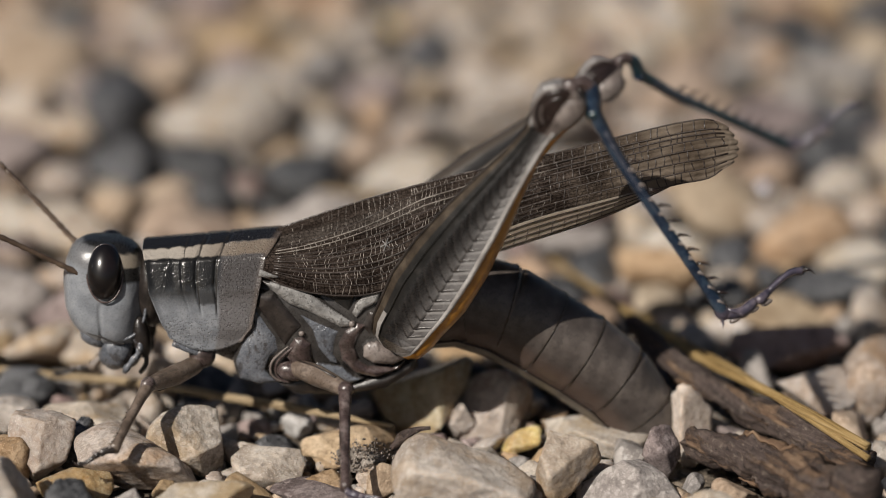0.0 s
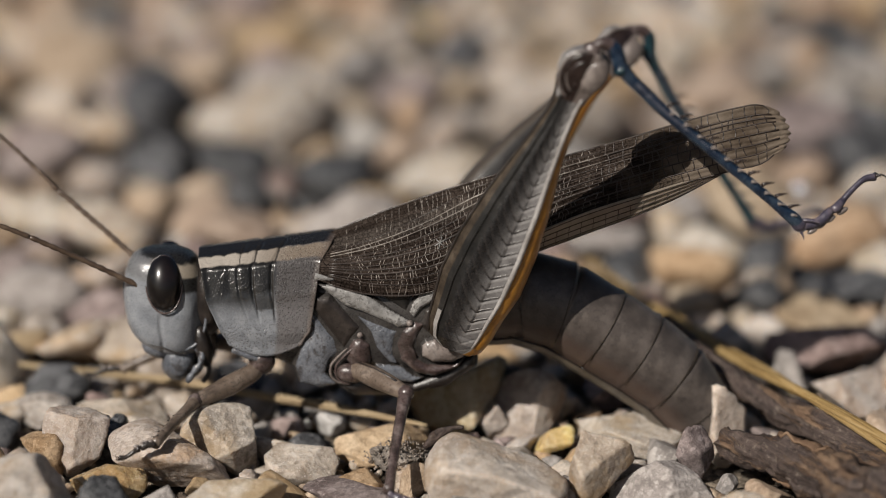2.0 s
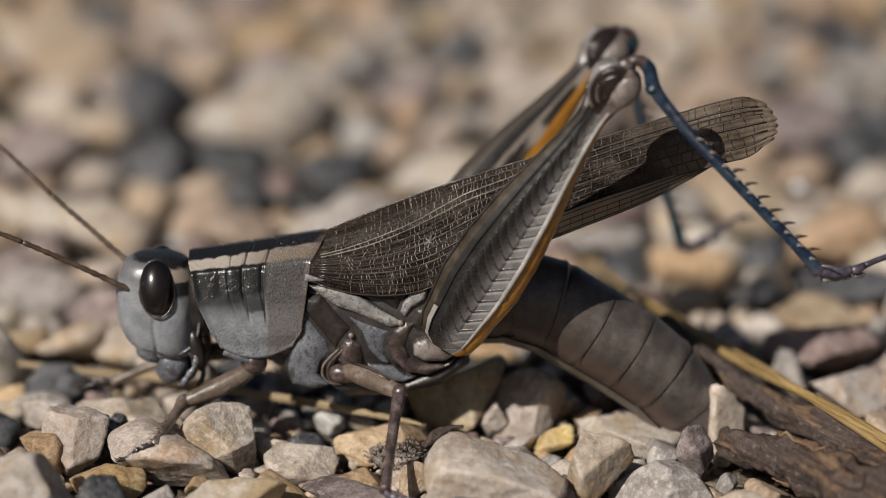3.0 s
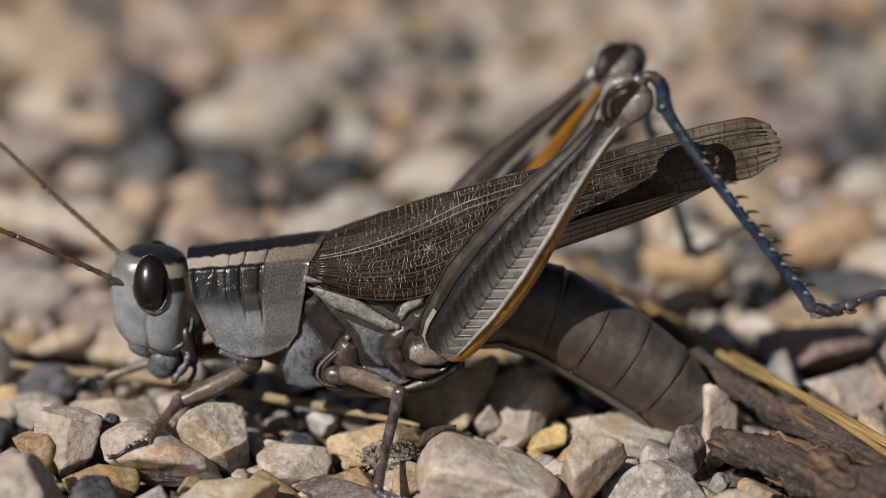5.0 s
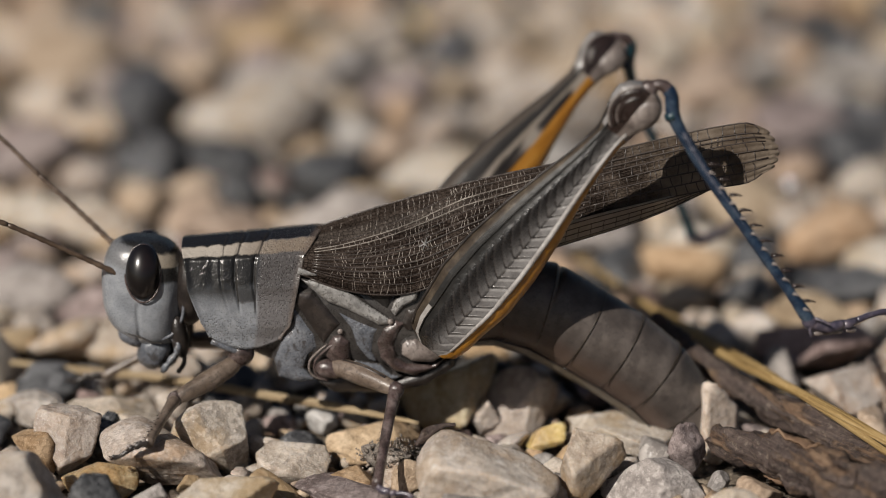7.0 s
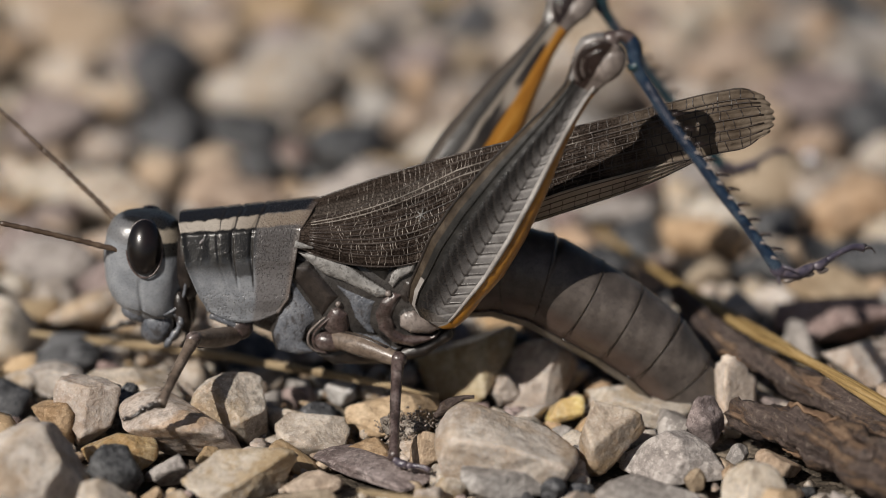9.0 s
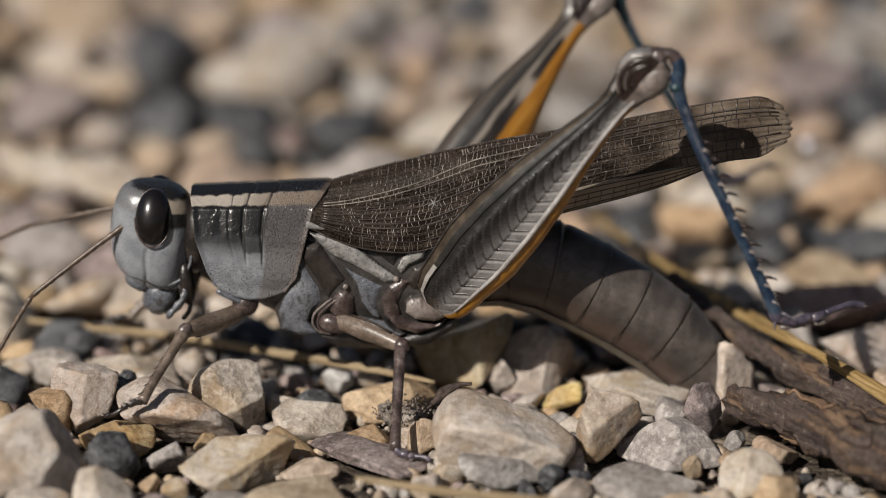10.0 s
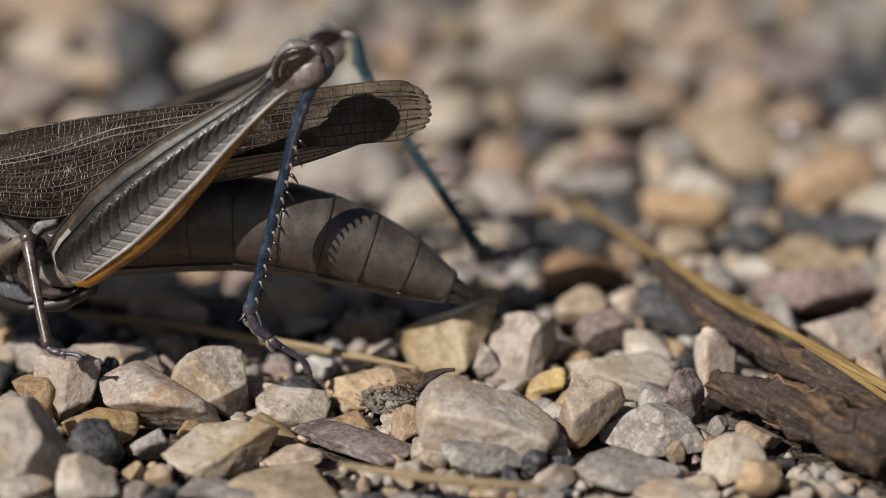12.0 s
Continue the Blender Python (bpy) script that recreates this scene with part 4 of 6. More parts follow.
def hind_femur(s):
    """Swollen jumping thigh along x: herringbone flank, white keel, orange under side, knee lobes."""
    prof = [(-0.045, 1.0, 1.0), (-0.02, 1.85, 1.5), (0.03, 2.3, 1.75), (0.10, 2.5, 1.85), (0.20, 2.8, 2.15), (0.33, 2.72, 2.05), (0.48, 2.3, 1.65), (0.62, 1.72, 1.1), (0.74, 1.2, 0.75),
            (0.82, 0.98, 0.72), (0.87, 1.2, 0.9), (0.92, 1.62, 1.25), (0.96, 1.66, 1.25), (0.985, 1.3, 0.85), (1.0, 0.75, 0.35)]
    st = [p[0] for p in prof]
    qs = [1, 0.93, 0.84, 0.72, 0.66, *np.linspace(0.60, -0.45, 29).round(4).tolist(), -0.49, -0.53, -0.63, -0.75, -0.90, -1]
    ring_q = [(q, -1) for q in qs] + [(q, 1) for q in (-0.90, -0.75, -0.63, -0.53, -0.45, -0.32, -0.15, 0.05, 0.25, 0.45, 0.60, 0.72, 0.84, 0.93)]
    n, k = len(ring_q), 300
    rings, slots = [], []

    def girth(u):
        d, v = np.interp(u, st, [p[1] for p in prof]), np.interp(u, st, [p[2] for p in prof])
        t = np.interp(u, [-0.045, 0.0, 0.15, 0.4, 0.75, 0.84, 0.93, 1.0, 1.015], [0.2, 0.7, 1.1, 1.05, 0.62, 0.5, 0.72, 0.6, 0.2])
        return d, v, t

    def skin(u, q, face):
        d, v, t = girth(u)
        flat = (1 - abs(q) ** (3.2 if q > 0 or face > 0 else 7.0)) ** 0.55
        if face < 0 and -0.6 < q < 0.6 and 0.02 < u < 0.8:
            flat -= 0.10 * math.cos(q / 0.6 * math.pi / 2)
            slip = 0.10 * max(0.0, (q + 0.02) / 0.64) ** 1.5 + 0.034 * max(0.0, -(q + 0.02) / 0.42)
            saw = ((u - slip) / 0.0400) % 1.0
            plate = (min(saw / 0.22, 1.0) - 0.35 * saw) * min(1.0, (u - 0.02) / 0.06, (0.8 - u) / 0.06, max(0.0, (0.62 - q) / 0.12))
            flat += (0.20 if q > -0.02 else 0.10) * plate / t * (0.55 + 0.45 * t)
        return np.array((u * FEMUR, s * -face * t * flat, q * (d if q > 0 else v) - 0.12))

    us = np.linspace(-0.045, 1.0, k)
    for u in us:
        rings.append(np.array([skin(u, q, f) for q, f in ring_q]))
    mats = [THIGH, CHEEK, UMBER, KEEL, ORANGE, BLACK, HORN, STRAP, RIDGE, INNER]
    for i in range(k - 1):
        u = (us[i] + us[i + 1]) / 2
        for j in range(n):
            q = (ring_q[j][0] + ring_q[(j + 1) % n][0]) / 2
            outer = j < len(qs) - 1
            if u > 0.84:
                m = 1 if q < 0.0 else 6 if q < 0.66 else 8
            elif outer:
                m = 4 if q < -0.53 else 3 if q < -0.45 else 0 if q < 0.56 else 5 if q < 0.72 else (3 if u < 0.08 else 5) if q < 0.86 else 7
            else:
                m = 9
            slots.append(m)
    mesh = rings_mesh(rings[::-1])
    slots = [slots[(k - 2 - i) * n + j] for i in range(k - 1) for j in range(n)] + [1, 1]
    uvs = [(u, (q + 1) / 2) for u in us[::-1] for q, f in ring_q]
    femur = part("hind_femur", mesh, mats, BODY, "swollen grey jumping thigh with herringbone ribs and orange edge", uvs, slots)
    ribs_low = []
    for i in range(18):
        u = 0.05 + 0.0400 * i
        thin = 1 if u < 0.45 else 1 - 1.1 * (u - 0.45)
        line = [skin(min(0.83, u + 0.034 * e), -0.02 - 0.42 * e, -1) - np.array((0, s * 0.02, 0)) for e in np.linspace(0, 1, 6)]
        ribs_low.append(tube(line, np.linspace(0.045, 0.03, 6) * thin, 6))
    part("herringbone_rib", merged(ribs_low), RIDGE, femur, "fine pale lower ribs")
    part("white_keel", tube([skin(u, -0.49, -1) + np.array((0, s * 0.02, 0)) for u in np.linspace(0.0, 0.86, 40)], np.interp(np.linspace(0, 1, 40), [0, 0.3, 0.6, 1], [0.08, 0.15, 0.15, 0.09]), 8), KEEL, femur, "white keel")
    part("upper_keel", tube([skin(u, 0.72, -1) + np.array((0, s * 0.04, 0)) for u in np.linspace(-0.01, 0.88, 40)], 0.05, 8), BLACK, femur)
    part("upper_keel", tube([skin(u, 0.99, -1) for u in np.linspace(-0.01, 0.9, 40)], 0.09, 8), UMBER, femur)
    part("knee_lobe", blob((0.935 * FEMUR, s * 0.42, -0.62), (1.15, 0.42, 0.78), (0, 8, 0)), CHEEK, femur, "pale rounded knee lobe")
    part("knee_lobe", blob((0.935 * FEMUR, -s * 0.42, -0.62), (1.15, 0.42, 0.78), (0, 8, 0)), CHEEK, femur)
    for r, rad, mt in ((1.52, 0.07, CHEEK), (1.28, 0.12, HORN), (1.08, 0.05, CHEEK), (0.86, 0.12, HORN), (0.66, 0.05, ROSY)):
        for side in (-1, 1):
            arc = [(0.925 * FEMUR + r * 1.05 * math.cos(q), s * -side * (0.60 - 0.10 * (r - 0.7)) * -1, -0.15 + r * math.sin(q) * 0.95) for q in np.linspace(0.45, 2.75, 16)]
            part("knee_crescent", tube(arc, rad, 8), mt, femur, "dark curved knee ridge" if mt is HORN else "")
    part("knee_joint", blob((0.995 * FEMUR, 0, 0.05), (0.6, 0.5, 0.55)), ROSY, femur)
    return femur


def spine_mesh(length, r):
    return tube([(0, 0, 0), (0.35 * length, 0, 0.12 * length), (0.75 * length, 0, 0.16 * length), (length, 0, 0.12 * length)], [r, r * 0.75, r * 0.4, r * 0.05], 6)


def hind_shin(s, mat_):
    line = smooth_line([(-0.15, 0, 0.0), (0.2, 0, 0.7), (0.85, 0, 0.82), (1.8, 0, 0.32), (4, 0, 0.02), (9, 0, -0.05), (14, 0, 0), (16.5, 0, 0)], 60)
    r = np.interp(line[:, 0], [-0.2, 0.4, 1.0, 1.7, 2.3, 3.2, 9, 14, 15.8, 16.5], [0.30, 0.38, 0.40, 0.43, 0.39, 0.34, 0.31, 0.30, 0.40, 0.26])
    slots = [1 if (line[i][0] + line[i + 1][0]) / 2 < 0.7 else 0 for i in range(59) for j in range(14)] + [0, 0]
    shin = part("hind_tibia", tube(line, r, 14), [mat_, ROSY], BODY, "spiny steel-blue shin", None, slots)
    band = line[(line[:, 0] > 2.0) & (line[:, 0] < 15.8)]
    part("shin_band", tube(band + np.array((0, -0.17, 0.04)), np.interp(band[:, 0], [2.0, 3.0, 9.0, 15.1, 15.8], [0.05, 0.20, 0.15, 0.12, 0.05]), 10, 0.9), LILAC, shin, "speckled grey-lilac band")
    base = mesh_object("spine", *spine_mesh(0.78, 0.13), HORN, shin)
    base.data.name = "spine"
    spots = [5.4 + 1.06 * i for i in range(10)]
    for i, x in enumerate(spots):
        ob = base if i == 0 else new("spine", base.data)
        ob.parent = shin
        ob.matrix_basis = pose(x * MM, 0, 0.30 * MM, 0, -42, 0)
    pin = mesh_object("spine", *spine_mesh(0.42, 0.10), CHEEK, shin, "pale-based short spine")
    for i, x in enumerate(spots):
        ob = pin if i == 0 else tagged(new("spine", pin.data), "pale-based short spine")
        ob.parent = shin
        ob.matrix_basis = pose((x + 0.35) * MM, s * 0.30 * MM, 0.12 * MM, 0, -25, s * 30)
    for i, (a, b, ln) in enumerate(((-28, 24, 1.25), (-22, -24, 1.15), (28, 24, 1.0), (28, -24, 0.9))):
        spur = mesh_object("spur", *spine_mesh(ln, 0.14), VIOLET, shin)
        spur.matrix_basis = pose(16.05 * MM, 0, (0.15 if a < 0 else -0.15) * MM, 0, a, b * s)
    part("heel_cap", blob((16.15, 0, -0.05), (0.55, 0.36, 0.42)), VIOLET, shin, "brownish heel")
    part("shin_collar", tube([(1.75, 0, 0.22), (2.15, 0, 0.12)], [0.45, 0.42], 14), TEAL if mat_ is BLUE else BLUE, shin)
    return shin


def foot_part(name, length, r, mat_):
    """Three-jointed foot along x, with pads below and two claws."""
    a, b = 0.36 * length, 0.52 * length
    pieces = [tube(smooth_line([(0, 0, 0), (0.5 * a, 0, -0.06 * length), (a, 0, -0.02 * length)], 12), np.interp(np.linspace(0, 1, 12), [0, 0.2, 0.8, 1], [r, r * 1.1, r * 1.15, r * 0.8]), 10),
              tube([(a, 0, -0.02 * length), (a + 0.05 * length, 0, -0.04 * length), (b, 0, 0)], [r * 0.8, r * 1.1, r * 0.75], 10),
              tube(smooth_line([(b, 0, 0), (0.68 * length, 0, 0.045 * length), (0.85 * length, 0, 0.06 * length), (0.94 * length, 0, 0.02 * length)], 14), np.interp(np.linspace(0, 1, 14), [0, 0.5, 1], [r * 0.7, r * 0.62, r * 0.85]), 10)]
    foot = part(name, merged(pieces), mat_, BODY, "small jointed foot")
    for x in (0.08, 0.19, 0.30, 0.46):
        part("sole_pad", blob((x * length, 0, -0.085 * length - r * 0.25), (0.068 * length, r * 0.72, r * 0.62)), CHEEK, foot)
    for y in (-1, 1):
        part("claw", tube(smooth_line([(0.93 * length, y * r * 0.4, 0.03 * length), (0.99 * length, y * r * 1.3, 0.03 * length), (1.03 * length, y * r * 1.5, -0.05 * length)], 8), np.linspace(r * 0.4, r * 0.06, 8), 6), HORN, foot)
    return foot


def walking_leg(tag, thigh, shin_len, r):
    t = np.linspace(0, 1, 20)
    upper = part(tag + "_femur", tube(np.stack([t * thigh, 0 * t, 0.10 * np.sin(t * math.pi)], 1), np.interp(t, [0, 0.12, 0.5, 0.85, 1], [r * 0.7, r, r * 1.12, r * 0.88, r * 0.7]), 14), LEGGY, BODY, "olive-brown thigh")
    part("knee_cap", blob((thigh, 0, 0), (r * 0.95, r * 0.8, r * 0.85)), ROSY, upper)
    part("thigh_stripe", tube([(0.15 * thigh, -0.1, r * 1.02), (0.5 * thigh, -0.1, r * 1.15), (0.85 * thigh, -0.1, r * 0.95)], 0.09, 6), UMBER, upper)
    lower = part(tag + "_tibia", tube(np.stack([t * shin_len, 0 * t, -0.05 * np.sin(t * math.pi)], 1), np.interp(t, [0, 0.08, 0.2, 0.8, 1], [r * 0.6, r * 0.72, r * 0.58, r * 0.5, r * 0.6]), 12), LEGGY if tag == "fore" else ROSY, BODY, "slim olive-brown shin" if tag == "fore" else "slim rosy-brown shin")
    for i in range(5):
        for y in (-1, 1):
            sp = mesh_object("spine", *spine_mesh(0.34, 0.045), HORN, lower)
            sp.matrix_basis = pose((0.42 + 0.12 * i) * shin_len * MM, y * 0.12 * MM, -r * 0.42 * MM, 0, 45, y * 12)
    return upper, lower, foot_part(tag + "_tarsus", 2.3, 0.2, UMBER if tag == "fore" else VIOLET)


SEG = 2.7


def abdomen_segment(i):
    hz = [2.6, 2.85, 2.9, 2.85, 2.8, 2.65, 2.4, 1.95, 1.1]
    hy = [2.3, 2.4, 2.45, 2.4, 2.35, 2.25, 1.95, 1.5, 0.85]
    a = np.linspace(0, 2 * np.pi, 44, endpoint=False)
    rings, low = [], []
    for u in np.linspace(-0.10, 1.10, 12):
        lip = 0.07 * math.exp(-((u - 1.02) / 0.07) ** 2) + 0.03 * math.sin(math.pi * min(1, max(0, u)))
        f = min(1, max(0, u))
        z, y = hz[i] + (hz[i + 1] - hz[i]) * f + lip, hy[i] + (hy[i + 1] - hy[i]) * f + lip
        if u > 1.05 or u < -0.05:
            z, y = z - 0.10, y - 0.10
        c, s = np.cos(a), np.sin(a)
        pinch = 1 - 0.16 * np.maximum(0, -s - 0.35)
        rings.append(np.stack([np.full_like(a, u * SEG), y * c * pinch, z * s], 1))
    seg = part("abdomen_segment", rings_mesh(rings), BELLY, BODY, "grey-brown abdomen ring")
    edge = [(SEG * 1.0, (hy[i + 1] + 0.075) * math.cos(q), (hz[i + 1] + 0.075) * math.sin(q)) for q in np.linspace(-0.6, math.pi + 0.6, 36)]
    part("ring_edge", tube(edge, 0.02, 6), STRAP, seg, "thin pale rear edge")
    seam = [(x + 0.045, y * 0.985, z * 0.985) for x, y, z in edge]
    part("ring_seam", tube(seam, 0.018, 6), RIB, seg, "dark seam behind the ring")
    for side in (-1, 1):
        fold = [(u * SEG, side * (hy[i] + (hy[i + 1] - hy[i]) * u) * 0.74, -(hz[i] + (hz[i + 1] - hz[i]) * u) * 0.74) for u in np.linspace(0.0, 1.0, 8)]
        part("side_fold", tube(fold, 0.05, 8), UMBER, seg, "dark fold along the underside")
    belly = [np.stack([np.full(15, u * SEG), (hy[i] + (hy[i + 1] - hy[i]) * u) * 0.72 * np.sin(np.linspace(-1.2, 1.2, 15)), -(hz[i] + (hz[i + 1] - hz[i]) * u) * (0.62 + 0.43 * np.cos(np.linspace(-1.2, 1.2, 15)))], 1) for u in np.linspace(-0.05, 1.02, 8)]
    part("belly_plate", rings_mesh(belly, False, False), VENTER, seg)
    if i == 7:
        for z, dz in ((0.45, -0.15), (-0.35, 0.05)):
            for side in (-1, 1):
                part("egg_valve", tube([(SEG * 0.8, side * 0.3, z), (SEG * 1.3, side * 0.3, z + dz), (SEG * 1.62, side * 0.26, z + 2.4 * dz)], [0.5, 0.35, 0.07], 10), UMBER, seg, "dark egg-laying valve")
    return seg


def antenna_piece(a, b, head):
    """A run of antenna joints from a to b, as shares of its whole length."""
    n = 12
    xs = np.linspace(0, 7.5, n * 3 + 1)
    full = a + (b - a) * xs / 7.5
    r = np.interp(full, [0, 0.5, 1], [0.19, 0.165, 0.12]) * (1 - 0.24 * (np.arange(len(xs)) % 3 == 0))
    line = np.stack([xs, 0 * xs, (0.5 if a else 0.2) * (xs / 7.5) ** 2], 1)
    ob = part("antenna_tip" if a else "antenna_base", tube(line, r, 9), FEELER, head, "brown beaded antenna")
    if not a:
        part_mesh = blob((0.15, 0, 0), (0.42, 0.25, 0.25))
        ob2 = mesh_object("scape", *part_mesh, UMBER, ob)
        ob2.parent = head
        return ob, ob2
    return ob


def build_grasshopper():
    k = {"head": head_part()}
    pronotum_part()
    thorax_part()
    k["wings"] = [w for s in (1, -1) for w in wing_part(s)]
    for tag, s, mt in (("near", 1, BLUE), ("far", -1, TEAL)):
        k[tag + "_femur"] = hind_femur(-s)
        k[tag + "_shin"] = hind_shin(-s, mt)
        k[tag + "_foot"] = foot_part("hind_tarsus", TARSUS, 0.28, VIOLET)
        k[tag + "_mid"] = walking_leg("mid", 5.0, 6.9, 0.58)
        k[tag + "_fore"] = walking_leg("fore", 4.5, 5.2, 0.56)
        base, k[tag + "_scape"] = antenna_piece(0, 0.5, k["head"])
        k[tag + "_antenna"] = (base, antenna_piece(0.5, 1.0, k["head"]))
    k["abdomen"] = [abdomen_segment(i) for i in range(8)]
    return k


PARTS = build_grasshopper()


# ---- ground ----
def ground_sheet():
    """One sheet of gritty soil: fine round the insect, running out to the horizon."""
    xs = np.r_[-40000, -4000, -600, np.linspace(-130, 130, 105), 600, 4000, 40000]
    ys = np.r_[-40000, -4000, -600, np.linspace(-70, 260, 133), 700, 4000, 40000]
    verts = []
    for y in ys:
        for x in xs:
            z = GROUND - 0.55 + 0.5 * noise.fractal(Vector((x * 0.12, y * 0.12, 3.1)), 1.0, 2.0, 4) if abs(x) < 200 and -100 < y < 300 else GROUND + 0.4
            verts.append((x, y, z))
    n = len(xs)
    faces = [(j * n + i, j * n + i + 1, (j + 1) * n + i + 1, (j + 1) * n + i) for j in range(len(ys) - 1) for i in range(n - 1)]
    tagged(mesh_object("ground", verts, faces, SOIL), "dark gritty soil under loose gravel", "ground", kind="structure")


ground_sheet()

# ---- twigs and straws ----
def stick(name, points, radii, material, label, category, rough=0.12, n=22, k=70, seed=1, strips=0):
    """A dry stem through the given points, uneven and split along its length, with strips of loose bark."""
    line = smooth_line(points, k)
    r = np.interp(np.linspace(0, 1, k), np.linspace(0, 1, len(radii)), radii)
    v, f = tube(line, r, n)
    far = np.r_[0, np.cumsum(np.linalg.norm(np.diff(line, axis=0), axis=1))]
    off = Vector((seed * 7.7, 0, 0))
    uvs = np.zeros((k * n, 2))
    for i in range(k):
        for j in range(n):
            q = i * n + j
            d = v[q] - line[i]
            along = noise.fractal(Vector((i * 0.11, math.cos(6.283 * j / n) * 1.6, math.sin(6.283 * j / n) * 1.6)) + off, 0.8, 2.0, 4)
            lump = noise.noise(Vector(v[q] * 0.5) + off)
            ragged = rough * 2.2 * noise.noise(Vector((j * 1.9, i * 0.7, seed))) if i < 3 or i > k - 4 else 0
            v[q] = line[i] + d * (1 + rough * 1.6 * along + rough * 1.5 * lump + ragged)
            uvs[q] = far[i] * MM, abs(j / n - 0.5) * 2 * 3.1 * r[i] * MM
    ob = tagged(mesh_object(name, v, f, material, uvs=uvs), label, category)
    rng = random.Random(seed)
    grid = v.reshape(k, n, 3)
    for s in range(strips):
        a, w = rng.randrange(2, k - 26), rng.randrange(3, 6)
        long, j0 = rng.randrange(12, 24), rng.randrange(n)
        sv, su, sf = [], [], []
        for i in range(long + 1):
            taper = min(1.0, i / 4, (long - i) / 4) * 0.5 + 0.5
            for j in range(w + 1):
                jj = (j0 + int(round((j - w / 2) * taper + w / 2))) % n
                p, c = grid[a + i, (j0 + j) % n], line[a + i]
                sv.append(c + (p - c) * (1.07 + 0.10 * noise.noise(Vector((i * 0.5, j, s)))) + (grid[a + i, jj] - p) * (1 - taper))
                su.append((far[a + i] * MM, j * 0.25 * MM + s * MM))
        for i in range(long):
            for j in range(w):
                q = i * (w + 1) + j
                sf.append((q, q + w + 1, q + w + 2, q + 1))
        strip = mesh_object("bark_strip", sv, sf, WOOD if s % 2 else BARK, ob, "peeling strip of bare wood" if s % 2 else "dark strip of bark", su)
        mod = strip.modifiers.new("thickness", "SOLIDIFY")
        mod.thickness, mod.offset = 0.16 * MM, 0
    return ob


stick("twig", [(14.13, 7.50, 3.27), (14.79, 6.60, 2.79), (15.99, 5.00, 1.96), (17.83, 2.20, 1.32), (19.62, -0.40, 0.84), (21.57, -2.60, 0.42), (23.86, -5.40, 0.12), (26.47, -8.60, -0.21)], [0.33, 0.69, 0.75, 0.78, 0.94, 0.96, 0.91, 0.85], BARK, "dark weathered twig lying across the gravel", "twig", 0.2, 26, 110, 1, 8)
stick("twig", [(16.72, -5.09, 0), (18.62, -6.97, 0), (20.66, -8.89, 0), (22.86, -11.47, 0), (25.49, -14.57, 0)], [0.85, 1.15, 1.40, 1.55, 1.65], BARK, "thick broken brown twig with peeling bark", "twig", 0.18, 28, 90, 2, 8)
stick("straw", [(10.38, 28.00, 0.48), (13.32, 18.40, 1.10), (16.08, 11.00, 1.30), (18.87, 3.60, 1.61), (21.37, -1.60, 1.94), (23.84, -5.00, 1.62), (26.55, -8.60, 1.04)], [0.21, 0.23, 0.26, 0.28, 0.31, 0.30, 0.29], GOLD, "golden dry straw lying along a twig", "straw", 0.06, 14, 60, 3)
stick("straw", [(15.74, 15.00, 0.74), (18.89, 6.50, 1.20), (21.00, 1.00, 1.59), (21.60, -1.90, 1.91), (23.83, -5.20, 1.31), (26.42, -9.40, 0.67)], [0.15, 0.18, 0.21, 0.21, 0.20, 0.20], GOLD, "thin dry grass stem beside a twig", "straw", 0.06, 12, 50, 4)
stick("straw", [(-27.53, 8.31, -0.2), (-22.53, 6.76, -0.2), (-16.91, 5.24, -0.2), (-10.95, 2.60, -0.2), (-5.90, 0.17, -0.1), (-1.00, -2.07, -0.2)], [0.2, 0.26, 0.28, 0.28, 0.28, 0.12], STRAW, "pale dry straw lying under the grasshopper", "straw", 0.07, 14, 60, 5)
stick("straw", [(-5.21, -17.17, 0.4), (-2.12, -18.34, 0.4), (0.93, -19.21, 0.4), (5.74, -20.07, 0.4)], [0.12, 0.25, 0.25, 0.15], STRAW, "pale thin grass stem on the gravel", "straw", 0.06, 12, 40, 6)
stick("leaf_scrap", [(-1.12, -8.70, 1.2), (-0.30, -7.80, 1.6), (0.52, -7.58, 1.9), (1.18, -7.66, 2)], [0.12, 0.28, 0.2, 0.1], BARK, "dark crumpled scrap of leaf on a stone", "leaf", 0.3, 14, 30, 7)

# ---- single stones ----
GRAVEL = "gravel stones"
WORDS = {CREAM: "cream limestone", BEIGE: "beige limestone", TAN: "tan sandstone", GREY: "grey limestone", DARK: "dark speckled", RED: "red-brown", YELLOW: "bright yellow quartz", WHITE: "white quartz", QUARTZ: "honey-coloured quartz", RUST: "rust-brown"}
PLACED = [(14.3 + 12.0 * e, 15.7 + -24.6 * e, 1.2) for e in np.linspace(0, 1, 20)] + [(16.7 + 8.8 * e, -5.1 + -9.5 * e, 1.8) for e in np.linspace(0, 1, 10)]


